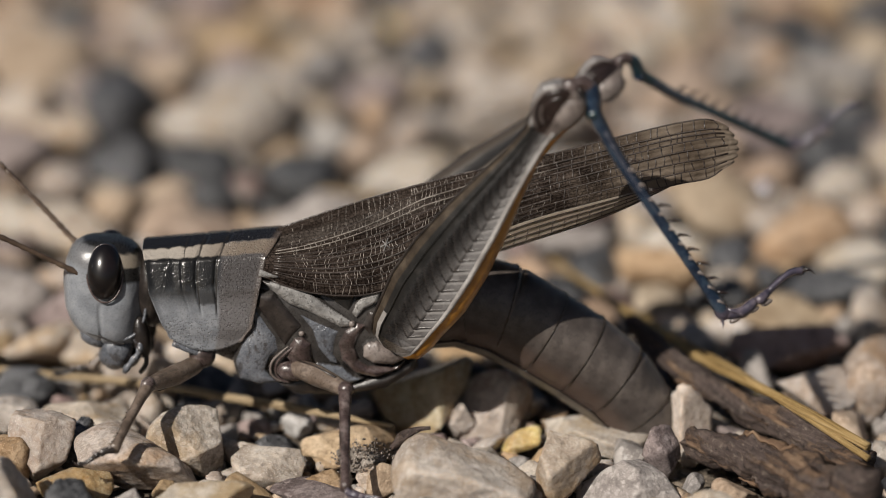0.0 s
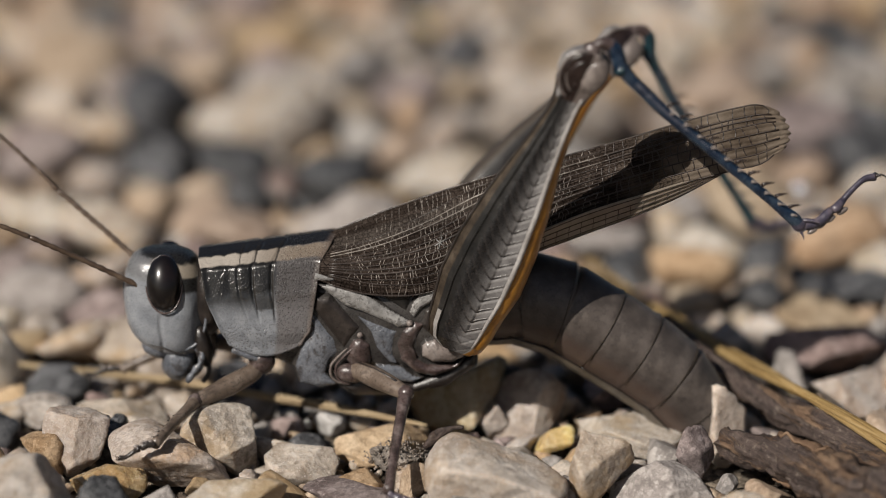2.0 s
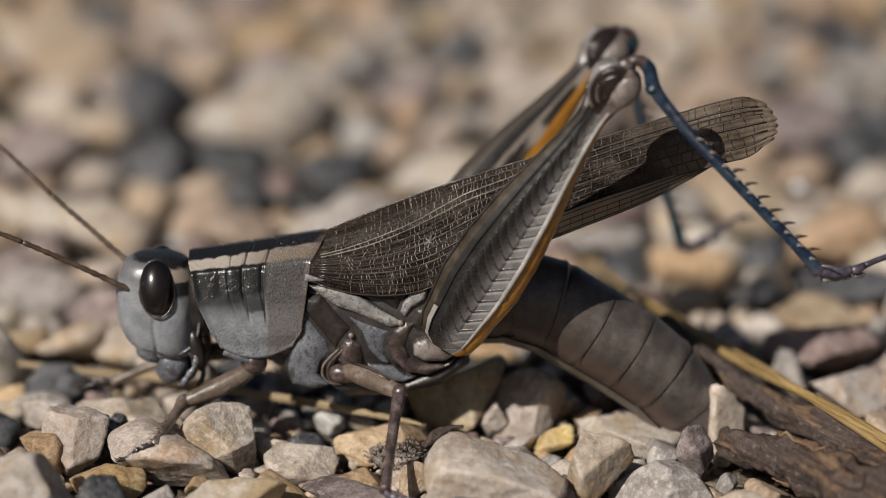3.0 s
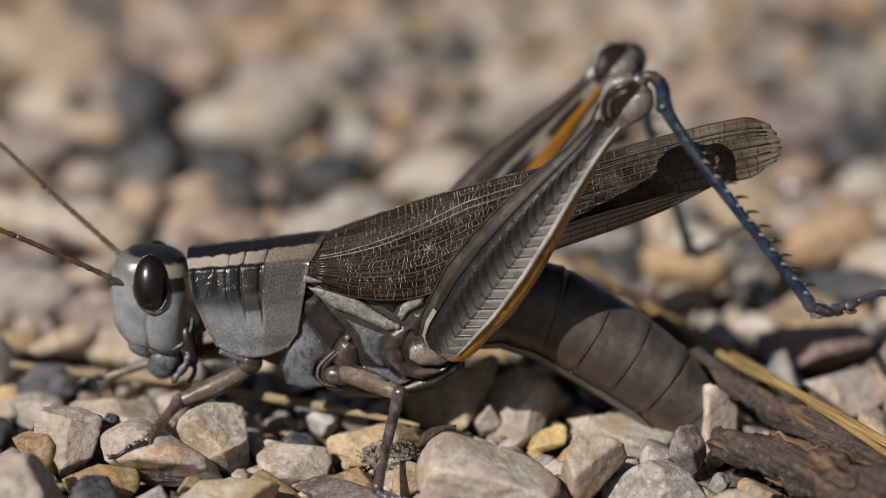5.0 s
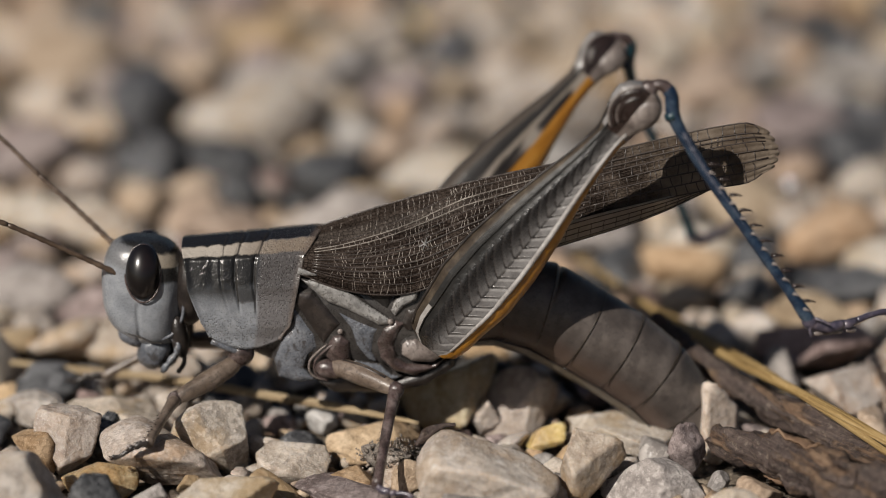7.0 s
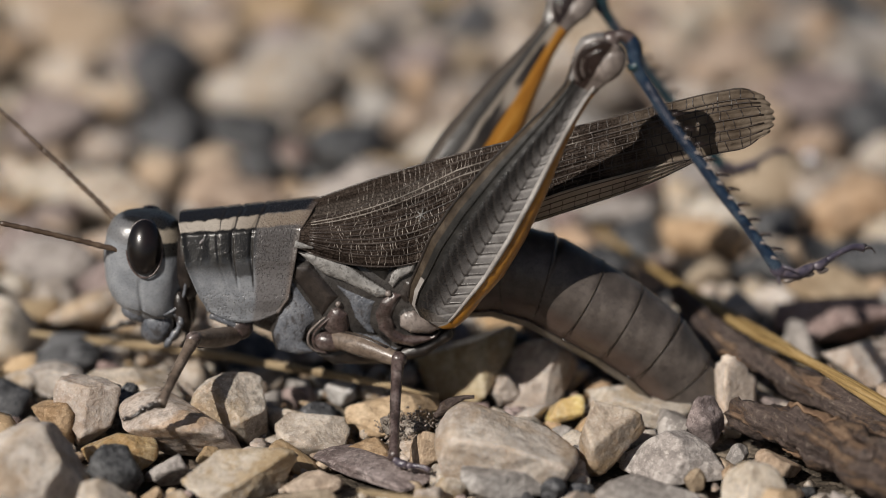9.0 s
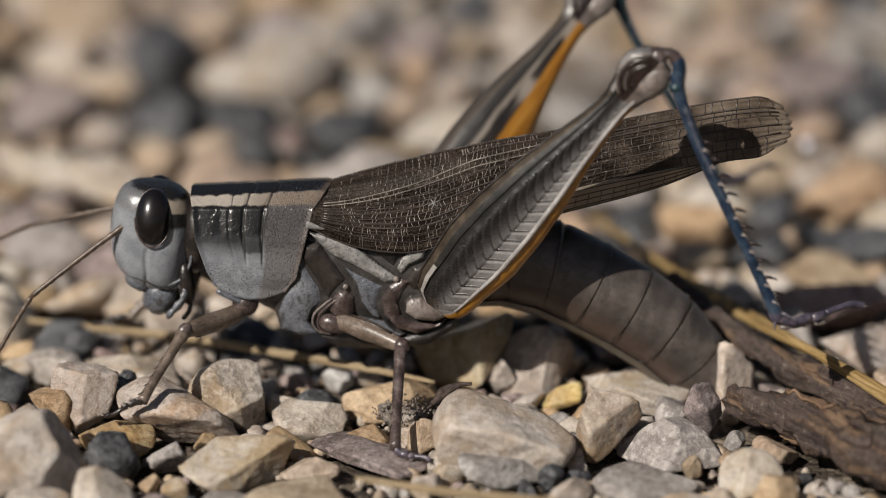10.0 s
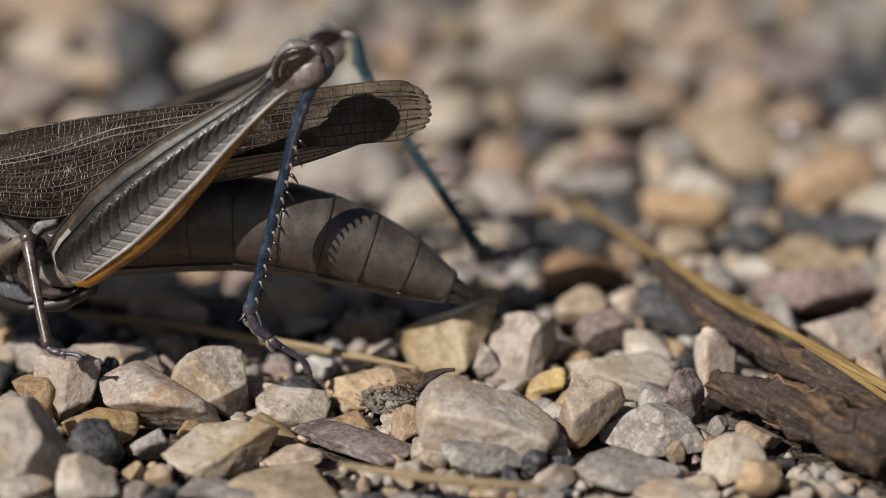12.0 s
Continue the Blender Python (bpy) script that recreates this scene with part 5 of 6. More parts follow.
def pebble(x, y, wide, high, material, seed, level=4, facets=9, lift=0.0, word="angular", peak=0.0):
    """One broken stone, wide across x, resting on the ground at (x, y)."""
    v, f = stone_shape(level, seed, facets, 90.0, 0.034)
    rng = np.random.default_rng(seed + 1000)
    v = v @ np.array(Euler((0, 0, rng.uniform(0, 6.28))).to_matrix()).T
    span = v.max(axis=0) - v.min(axis=0)
    v = (v - v.min(axis=0) - span / 2) / span * np.array((wide, wide * rng.uniform(0.75, 0.95), high))
    v[:, :2] *= (1 + peak * (0.3 - (v[:, 2] / high + 0.5)))[:, None]
    ob = mesh_object("stone", v, f, material)
    ob.matrix_basis = pose(x * MM, y * MM, (GROUND + high * 0.42 + lift) * MM)
    PLACED.append((x, y, wide * 0.5))
    return tagged(ob, word + " " + WORDS[material] + " stone lying in the gravel", "stone", GRAVEL)


pebble(-23.34, -13.86, 5.89, 5.01, CREAM, 188, 5)
pebble(-23.64, -5.60, 2.93, 3.12, TAN, 433, 4)
pebble(-21.75, -5.24, 4.00, 4.49, CREAM, 1083, 5)
pebble(-20.31, -3.30, 2.65, 3.11, DARK, 232, 4)
pebble(-19.53, 0.32, 6.17, 2.61, BEIGE, 717, 5)
pebble(-16.14, -6.06, 7.38, 3.67, BEIGE, 743, 5)
pebble(-19.40, -8.89, 4.53, 2.22, QUARTZ, 422, 5)
pebble(-19.15, -12.19, 3.14, 3.08, DARK, 1019, 4)
pebble(-16.26, -11.13, 2.29, 2.10, GREY, 657, 4)
pebble(-14.31, -8.35, 1.51, 1.35, TAN, 642, 4)
pebble(-12.12, -12.37, 6.50, 2.38, CREAM, 812, 5)
pebble(-22.64, -16.59, 3.48, 1.44, BEIGE, 463, 5)
pebble(-18.98, -16.41, 3.46, 2.80, CREAM, 1063, 5)
pebble(-23.74, -13.26, 2.40, 1.41, TAN, 1145, 4)
pebble(-21.52, -13.19, 2.03, 2.19, CREAM, 614, 4)
pebble(-16.94, -14.06, 1.26, 1.24, TAN, 1048, 4)
pebble(-15.37, -14.82, 1.62, 1.40, CREAM, 774, 4)
pebble(-16.35, -16.22, 1.85, 1.04, RED, 802, 4)
pebble(-15.12, -17.06, 1.86, 0.81, DARK, 379, 4)
pebble(-11.57, -16.53, 5.25, 1.10, GREY, 1086, 5)
pebble(-8.19, -16.38, 6.53, 1.37, TAN, 56, 5)
pebble(-7.99, -11.67, 3.49, 1.22, TAN, 1292, 5)
pebble(-4.62, -9.66, 7.20, 0.91, RED, 1349, 5)
pebble(-8.39, -5.31, 4.52, 1.83, CREAM, 421, 5)
pebble(-3.74, -2.99, 5.80, 2.14, TAN, 101, 5)
pebble(-7.05, 1.01, 2.04, 1.54, WHITE, 1271, 4)
pebble(-4.87, -7.32, 2.82, 1.19, TAN, 768, 4)
pebble(-1.52, -8.41, 2.22, 2.26, TAN, 82, 4)
pebble(3.01, -9.72, 8.26, 4.48, CREAM, 1090, 5)
pebble(2.74, -12.24, 4.80, 1.90, GREY, 989, 5)
pebble(5.60, -13.66, 1.51, 1.77, DARK, 1214, 4)
pebble(7.17, -11.43, 1.34, 0.78, CREAM, 1070, 4)
pebble(9.16, -9.07, 3.83, 4.51, CREAM, 573, 5)
pebble(11.48, -0.47, 6.76, 1.90, CREAM, 66, 5)
pebble(14.91, -5.60, 2.42, 3.60, RED, 818, 4)
pebble(17.23, -1.08, 2.65, 4.66, CREAM, 1142, 4)
pebble(15.79, 1.14, 1.29, 1.97, DARK, 736, 4)
pebble(12.75, -8.71, 6.28, 2.44, GREY, 60, 5)
pebble(10.86, -14.03, 5.84, 1.23, GREY, 803, 5)
pebble(16.84, -13.92, 3.68, 2.85, CREAM, 82, 5)
pebble(17.81, -16.14, 2.65, 2.35, TAN, 260, 4)
pebble(13.70, -12.07, 1.25, 1.53, TAN, 1070, 4)
pebble(12.92, -16.47, 4.03, 0.85, CREAM, 430, 5)
pebble(6.61, -15.08, 2.55, 1.55, CREAM, 1108, 4)
pebble(5.26, 1.92, 4.96, 4.30, CREAM, 802, 5)
pebble(3.09, 0.82, 1.92, 2.47, BEIGE, 332, 4)
pebble(0.74, 2.23, 6.41, 4.69, QUARTZ, 626, 5)
pebble(6.79, -1.57, 2.48, 1.59, YELLOW, 1069, 4)
pebble(9.68, 9.86, 3.75, 2.91, TAN, 1361, 5)
pebble(10.79, 5.47, 3.71, 2.68, RED, 1196, 5)
pebble(15.38, 8.67, 4.66, 3.57, DARK, 1207, 5)
pebble(25.91, 4.24, 5.37, 3.02, CREAM, 960, 5)
pebble(25.43, 12.88, 7.92, 3.33, RED, 486, 5)
pebble(26.25, 19.89, 6.76, 2.28, TAN, 819, 5)
pebble(29.63, 25.98, 5.80, 2.57, DARK, 234, 5)
pebble(-13.41, -4.36, 4.55, 4.45, BEIGE, 380, 5)
pebble(-4.54, 7.54, 4.00, 1.76, TAN, 38, 5)
pebble(-3.26, 2.98, 1.95, 1.66, CREAM, 175, 4)
pebble(10.25, 17.24, 6.00, 2.73, RUST, 833, 5)
pebble(-5.10, 1.80, 1.77, 1.13, CREAM, 127, 4)
pebble(18.77, -9.60, 2.81, 1.39, TAN, 1059, 4)
pebble(16.57, -8.13, 1.33, 1.34, GREY, 786, 4)
pebble(29.87, 25.46, 7.50, 3.02, DARK, 39, 5)
pebble(-25.19, 2.71, 4.22, 2.14, BEIGE, 58, 5)
pebble(-0.71, 10.75, 3.64, 1.96, RED, 61)
pebble(13.38, 20.82, 2.58, 1.86, TAN, 62)
# The next two are toned grey and dark for the insect's shadow on them.
pebble(6.13, 13.46, 2.06, 1.41, GREY, 64)
pebble(3.80, 11.63, 2.85, 1.15, DARK, 65)
pebble(8.68, 22.51, 7.37, 2.97, DARK, 66, 5)
pebble(-8.27, 8.50, 2.79, 1.21, CREAM, 67)
pebble(24.56, 41.60, 7.88, 5.54, TAN, 70, 3)
pebble(18.49, 29.23, 6.62, 3.64, TAN, 71, 3)
pebble(27.66, 39.67, 5.39, 3.63, BEIGE, 72, 3)
pebble(5.17, 33.32, 5.98, 3.65, GREY, 73, 3)
pebble(9.58, 65.50, 12.81, 8.76, BEIGE, 74, 3)
pebble(-25.14, 65.24, 7.31, 8.39, DARK, 75, 3)
pebble(-24.34, 57.60, 7.66, 4.22, DARK, 76, 3)
pebble(-16.52, 66.22, 12.88, 7.09, BEIGE, 77, 3)
pebble(11.09, 55.76, 7.60, 4.18, GREY, 78, 3)
pebble(26.07, 82.44, 8.59, 4.72, TAN, 79, 3)
pebble(31.67, 65.23, 9.18, 5.05, RED, 80, 3)
pebble(41.27, 85.67, 8.71, 4.79, GREY, 81, 3)
pebble(17.40, 68.67, 5.59, 3.08, TAN, 82, 3)
pebble(-35.98, 74.53, 8.93, 4.91, BEIGE, 83, 3)
pebble(-34.27, 57.90, 8.85, 4.87, RED, 84, 3)
pebble(18.83, 44.17, 5.52, 3.04, GREY, 85, 3)
pebble(-3.70, 82.25, 7.26, 3.99, RED, 86, 3)
pebble(30.28, 35.41, 8.43, 4.64, TAN, 87, 3)
pebble(27.16, 65.18, 6.73, 3.70, RED, 88, 3)
pebble(-23.01, 86.30, 10.07, 5.54, TAN, 89, 3)
pebble(-30.42, 64.75, 7.93, 4.36, CREAM, 90, 3)
pebble(-8.18, 71.88, 6.93, 4.80, TAN, 91, 3)
pebble(-8.84, 51.27, 7.43, 4.09, DARK, 92, 3)
pebble(0.06, 50.10, 9.66, 5.31, CREAM, 93, 3)
pebble(14.42, 42.59, 4.93, 2.71, RED, 94, 3)
pebble(12.56, 35.07, 6.31, 3.47, GREY, 95, 3)
pebble(35.34, 49.35, 5.10, 3.91, CREAM, 96, 3)
pebble(39.40, 69.04, 7.48, 4.11, DARK, 97, 3)
pebble(3.71, 24.67, 5.46, 3.00, CREAM, 98, 3)
pebble(15.21, 53.23, 7.51, 4.13, CREAM, 99, 3)
pebble(-31.62, 41.74, 7.08, 3.89, CREAM, 102, 3)
pebble(-25.90, 35.87, 7.91, 4.35, CREAM, 103, 3)
pebble(-28.58, 23.25, 6.89, 3.79, GREY, 104, 3)
pebble(-16.00, 36.32, 6.88, 3.78, TAN, 105, 3)
pebble(-19.03, 24.42, 6.93, 3.81, CREAM, 106, 3)
pebble(-5.96, 65.77, 6.75, 3.71, GREY, 107, 3)
pebble(13.53, 90.21, 8.20, 4.51, TAN, 108, 3)
pebble(3.96, 87.41, 6.07, 3.34, DARK, 109, 3)
pebble(-36.03, 88.76, 10.85, 5.97, TAN, 110, 3)
pebble(-17.31, 83.44, 7.30, 4.01, GREY, 111, 3)
pebble(21.07, 69.65, 5.62, 3.09, BEIGE, 112, 3)
pebble(31.76, 88.25, 7.46, 4.10, GREY, 113, 3)
pebble(-12.97, 83.58, 7.97, 4.38, BEIGE, 114, 3)
pebble(-20.07, 13.07, 6.48, 3.56, BEIGE, 115, 3)
pebble(-24.69, 13.46, 5.57, 3.06, CREAM, 116, 3)
# Dark material here stands in for shadow on the ground behind the twig.
pebble(21.96, 24.10, 4.46, 2.45, DARK, 117, 3)
pebble(17.80, 23.12, 3.94, 2.17, TAN, 118, 3)
pebble(21.93, 17.78, 3.34, 1.95, CREAM, 119, 3)


def grit_clump(x, y, z, label):
    """A crumb of soil: fine grains stuck together."""
    rng = np.random.default_rng(77)
    v, f = stone_shape(3, 640, 9, 12.0, 0.12)
    pieces = [(v * (3.0, 2.2, 1.3) + np.array((x, y, z - 0.25)), f.tolist())]
    for i in range(520):
        v, f = stone_shape(1, 600 + i % 9, 9, 12.0, 0.03)
        size = rng.uniform(0.08, 0.16) + 0.18 * rng.random() ** 5
        p = rng.normal(size=3) * (0.85, 0.6, 0.4)
        pieces.append((v * size + np.array((x, y, z)) + p * (1, 1, 1 if p[2] > 0 else 0.6), f.tolist()))
    tagged(mesh_object("grit_clump", *merged(pieces), GRIT, smooth=False), label, "soil clump")


grit_clump(-2.66, -5.78, -0.60, "grey crumb of grit and soil between the stones")


def mica_grain(x, y, z):
    m = Mat("mica", 0.3, 1.0)
    m.put("Base Color", m.ramp(m.noise(900, m.coords()), [(0.3, (0.75, 0.76, 0.8)), (0.7, (0.9, 0.9, 0.92))]))
    v, f = blob((0, 0, 0), (0.7, 0.7, 0.7), nu=20, nv=28)
    ob = mesh_object("mica_grain", v, f, m.m)
    ob.matrix_basis = pose(x * MM, y * MM, z * MM)
    tagged(ob, "tiny shiny grain glinting on the gravel", "grain")


mica_grain(28.12, 42.19, 1.60)


# ---- the rest of the gravel ----
KINDS = [CREAM, BEIGE, TAN, GREY, DARK, RED, WHITE, YELLOW]
SHARES = [0.22, 0.27, 0.15, 0.16, 0.10, 0.08, 0.015, 0.005]
FAR_SHARES = [0.15, 0.23, 0.32, 0.07, 0.10, 0.12, 0.008, 0.002]


def bed():
    """Loose stones between the placed ones: single ones near the insect, one heap beyond."""
    rng = np.random.default_rng(11)
    near = [stone_shape(3, 300 + i) for i in range(14)]
    meshes = {}
    far = [stone_shape(2, 400 + i, 11, 16.0, 0.02) for i in range(16)]
    grit = [stone_shape(1, 500 + i, 9, 12.0, 0.02) for i in range(12)]
    cells = {}

    def clear(x, y, r, tight):
        for dx in (-1, 0, 1):
            for dy in (-1, 0, 1):
                for a, b, c in cells.get((int(x // 12) + dx, int(y // 12) + dy), ()):
                    if (a - x) ** 2 + (b - y) ** 2 < (tight * (c + r)) ** 2:
                        return False
        return True

    def note(x, y, r):
        cells.setdefault((int(x // 12), int(y // 12)), []).append((x, y, r))

    for p in PLACED:
        note(*p)
    heap_v, heap_f, heap_s, count, single = [], [], [], 0, 0
    for step, (lo, hi, tries, tight) in enumerate(((3.4, 6.2, 9000, 0.86), (2.2, 3.6, 16000, 0.80), (1.2, 2.3, 26000, 0.74), (0.5, 1.2, 30000, 0.6))):
        for _ in range(tries):
            x, y = rng.uniform(-105, 105), rng.uniform(-45, 190) if rng.random() < 0.75 else rng.uniform(-24, 60)
            if (step == 2 and (abs(x) > 36 or y > 45 or y < -24)) or (step == 3 and (abs(x) > 30 or y > 22 or y < -20)):
                continue
            size = rng.uniform(lo, hi)
            if y > 22 and step < 2:
                size *= 1.35
            if y < -12 and size > 2.0:
                size = rng.uniform(1.0, 2.0)
            under = -24 < x < 24 and -10 < y < 5.0
            if under and size > 2.8:
                size = rng.uniform(1.6, 2.8)
            if not clear(x, y, size / 2, tight):
                continue
            note(x, y, size / 2)
            kind = int(rng.choice(8, p=SHARES if y < 22 else FAR_SHARES))
            tall = size * rng.uniform(0.5, 0.85)
            turn = Euler((rng.uniform(-0.5, 0.5), rng.uniform(-0.5, 0.5), rng.uniform(0, 6.28)))
            z = GROUND + tall * 0.30 - 0.2
            if abs(x) < 30 and -21 < y < 20 and single < 230 and step < 2:
                shape = int(rng.integers(len(near)))
                if (shape, kind) not in meshes:
                    v, f = near[shape]
                    meshes[shape, kind] = mesh_object("stone", v, f, KINDS[kind])
                    ob = meshes[shape, kind]
                else:
                    ob = new("stone", meshes[shape, kind].data)
                ob.matrix_basis = Matrix.LocRotScale((x * MM, y * MM, z * MM), turn, (size, size * rng.uniform(0.7, 1.0), tall))
                tagged(ob, "small broken " + WORDS[KINDS[kind]] + " stone in the gravel", "stone", GRAVEL)
                single += 1
                continue
            v, f = grit[count % len(grit)] if step == 3 else near[count % len(near)] if abs(x) < 40 and y < 40 and size > 2 else far[count % len(far)]
            v = (v * np.array((size, size * rng.uniform(0.7, 1.0), tall))) @ np.array(turn.to_matrix()).T + np.array((x, y, z))
            heap_f.append(f + sum_(heap_v))
            heap_v.append(v)
            heap_s.append(np.full(len(f), kind))
            count += 1
    v, f, s = np.vstack(heap_v), np.vstack(heap_f), np.concatenate(heap_s)
    tagged(mesh_object("gravel", v, f, KINDS, slots=s), "bed of mixed cream, tan and grey gravel", "gravel", kind="stuff")


TALLY = [0, 0]


def sum_(blocks):
    """Vertices gathered so far, counted block by block."""
    while TALLY[0] < len(blocks):
        TALLY[1] += len(blocks[TALLY[0]])
        TALLY[0] += 1
    return TALLY[1]


bed()


# ---- how the grasshopper moves: joints in world millimetres ----
BODY_PATH = [
    (0, -8.73, 9.91, 3.04), (0.5, -8.86, 10.01, 1.88), (1, -8.07, 9.65, 0.97), (1.5, -8.01, 9.56, 0.40),
    (2, -7.46, 9.60, 0.20), (2.5, -7.79, 9.51, -0.36), (3, -8.01, 9.50, -0.71), (5, -7.68, 9.44, 1.11),
    (5.5, -8.23, 9.67, -0.82), (6, -8.66, 9.74, -0.36), (6.5, -8.27, 9.73, 1.24), (7, -7.96, 9.78, 2.74),
    (9, -9.28, 9.70, 1.76), (9.5, -9.03, 9.93, 3.16), (10, -8.45, 10.13, 5.36), (10.5, -9.88, 10.27, 6.12),
    (10.8, -13.12, 10.79, 6.90), (11, -15.15, 11.19, 7.60), (11.2, -16.81, 11.07, 8.50), (11.4, -18.89, 11.48, 8.90),
    (11.5, -19.58, 11.39, 8.90), (11.6, -21.62, 11.71, 8.90), (11.8, -24.23, 11.83, 8.70), (12, -28.94, 11.77, 8.30),
]
KNEE = [
    (0, 9.08, -9.02, 22.93), (0.5, 8.32, -8.10, 23.65), (1, 9.50, -7.02, 23.43), (1.5, 9.39, -5.40, 23.70),
    (2, 8.28, -6.96, 24.21), (2.5, 10.75, -6.05, 22.80), (3, 10.19, -6.20, 23.03), (5, 11.35, -6.09, 22.08),
    (5.5, 9.69, -5.69, 23.45), (6, 9.24, -5.69, 23.45), (6.5, 10.90, -5.45, 22.33), (7, 11.93, -6.02, 21.45),
    (9, 8.66, -6.45, 22.81), (9.5, 9.69, -7.35, 22.13), (10, 11.33, -6.86, 21.12), (10.5, 10.56, -7.38, 20.57),
    (10.8, 8.79, -6.58, 19.19), (11, 7.36, -7.85, 18.26), (11.2, 6.08, -8.29, 17.23), (11.4, 4.90, -8.14, 16.25),
    (11.5, 3.35, -7.32, 17.84), (11.6, -1.70, -7.00, 21.96), (11.8, -6.50, -5.00, 23.02), (12, -7.36, -5.00, 19.82),
]
HEEL = [
    (0, 18.05, -8.05, 8.94), (0.5, 20.17, -8.44, 12.10), (1, 21.40, -6.30, 11.89), (1.5, 21.17, -6.67, 12.22),
    (2, 20.79, -5.37, 13.37), (2.5, 23.04, -7.16, 11.85), (3, 21.65, -7.00, 11.15), (5, 21.60, -7.94, 9.30),
    (5.5, 20.97, -7.72, 11.64), (6, 20.42, -7.72, 11.64), (6.5, 21.27, -7.17, 9.62), (7, 21.56, -8.38, 8.31),
    (9, 18.61, -8.41, 9.81), (9.5, 17.14, -8.33, 7.37), (10, 18.62, -9.45, 6.57), (10.5, 18.78, -8.46, 6.25),
    (10.8, 18.78, -8.83, 6.34), (11, 18.82, -9.24, 6.60), (11.2, 18.71, -9.39, 6.81), (11.4, 18.13, -8.19, 6.57),
    (11.5, 15.90, -7.76, 7.29), (11.6, 12.44, -4.53, 13.55), (11.8, 1.41, -5.20, 9.04), (12, -11.31, -5.20, 2.98),
]
TOE = [
    (0, 22.92, -6.35, 11.14), (0.5, 24.61, -6.80, 15.09), (1, 26.15, -4.88, 14.50), (1.5, 25.63, -5.19, 15.28),
    (2, 25.35, -3.53, 16.05), (2.5, 27.80, -4.22, 11.91), (3, 26.87, -4.98, 11.33), (5, 26.78, -5.81, 9.33),
    (5.5, 26.12, -5.69, 12.49), (6, 25.57, -5.69, 12.49), (6.5, 26.60, -5.47, 9.88), (7, 26.79, -6.37, 8.19),
    (9, 23.82, -6.61, 10.80), (9.5, 22.60, -7.23, 8.01), (10, 24.00, -7.90, 6.85), (10.5, 24.35, -8.27, 5.66),
    (10.8, 24.16, -8.04, 4.99), (11, 24.12, -8.53, 4.93), (11.2, 23.99, -9.15, 4.98), (11.4, 23.47, -7.89, 4.88),
    (11.5, 21.02, -6.84, 5.20), (11.6, 17.63, -3.04, 15.04), (11.8, 6.81, -4.03, 9.96), (12, -6.90, -4.49, -0.40),
]
FAR_KNEE = [
    (0, 12.99, 9.50, 19.30), (0.5, 13.84, 6.93, 19.33), (1, 12.65, 10.96, 19.43), (1.5, 11.72, 10.91, 20.40),
    (2, 11.59, 11.31, 20.70), (2.5, 11.45, 12.00, 19.92), (3, 10.71, 12.00, 20.43), (5, 11.58, 12.00, 19.20),
    (5.5, 9.76, 11.42, 21.58), (6, 9.26, 11.42, 21.58), (6.5, 10.21, 10.87, 21.17), (7, 11.04, 11.92, 19.83),
    (9, 7.50, 12.00, 21.14), (9.5, 7.14, 12.00, 21.03), (10, 8.94, 12.00, 20.47), (10.5, 7.89, 12.00, 19.99),
    (10.8, 6.17, 12.00, 19.58), (11, 3.22, 12.00, 20.43), (11.2, 1.69, 12.00, 20.23), (11.4, 1.41, 12.00, 18.81),
    (11.5, 0.81, 11.46, 19.14), (11.6, -0.33, 10.54, 19.51), (11.8, -2.50, 12.00, 17.96), (12, -6.49, 12.00, 16.59),
]
FAR_HEEL = [
    (0, 25.91, 17.33, 11.84), (0.5, 21.76, 14.36, 6.67), (1, 20.93, 16.13, 5.90), (1.5, 20.09, 15.06, 6.56),
    (2, 20.88, 14.38, 7.13), (2.5, 16.29, 16.25, 4.66), (3, 16.20, 15.45, 5.16), (5, 17.41, 16.61, 4.36),
    (5.5, 16.98, 17.17, 7.72), (6, 16.38, 17.17, 7.72), (6.5, 17.69, 15.31, 6.96), (7, 17.62, 16.50, 5.26),
    (9, 18.27, 14.95, 8.62), (9.5, 17.94, 15.28, 8.61), (10, 18.16, 15.11, 6.87), (10.5, 13.68, 12.48, 4.44),
    (10.8, 12.65, 6.10, 4.48), (11, 9.90, 6.36, 5.45), (11.2, 3.89, 6.14, 3.99), (11.4, 3.97, 6.28, 3.23),
    (11.5, 3.97, 5.69, 3.46), (11.6, 3.94, 4.78, 3.94), (11.8, 4.00, 6.55, 3.40), (12, 3.94, 6.63, 2.72),
]
FAR_TOE = [
    (0, 31.37, 17.14, 15.67), (0.5, 26.41, 17.36, 6.51), (1, 25.90, 18.69, 6.29), (1.5, 25.17, 17.40, 6.82),
    (2, 26.08, 16.43, 7.49), (2.5, 21.05, 18.25, 6.84), (3, 20.99, 17.82, 6.81), (5, 21.79, 19.61, 5.62),
    (5.5, 21.76, 20.09, 7.84), (6, 21.16, 20.09, 7.84), (6.5, 21.63, 18.31, 8.43), (7, 21.82, 19.50, 5.92),
    (9, 22.79, 17.95, 9.31), (9.5, 20.92, 18.28, 9.31), (10, 21.56, 18.11, 7.13), (10.5, 18.10, 15.48, 5.03),
    (10.8, 16.92, 9.10, 4.57), (11, 14.82, 9.03, 5.29), (11.2, 8.00, 9.14, 3.69), (11.4, 8.08, 9.28, 3.69),
    (11.5, 8.06, 8.69, 3.92), (11.6, 8.01, 7.78, 4.20), (11.8, 8.12, 9.55, 3.48), (12, 8.14, 9.63, 3.38),
]
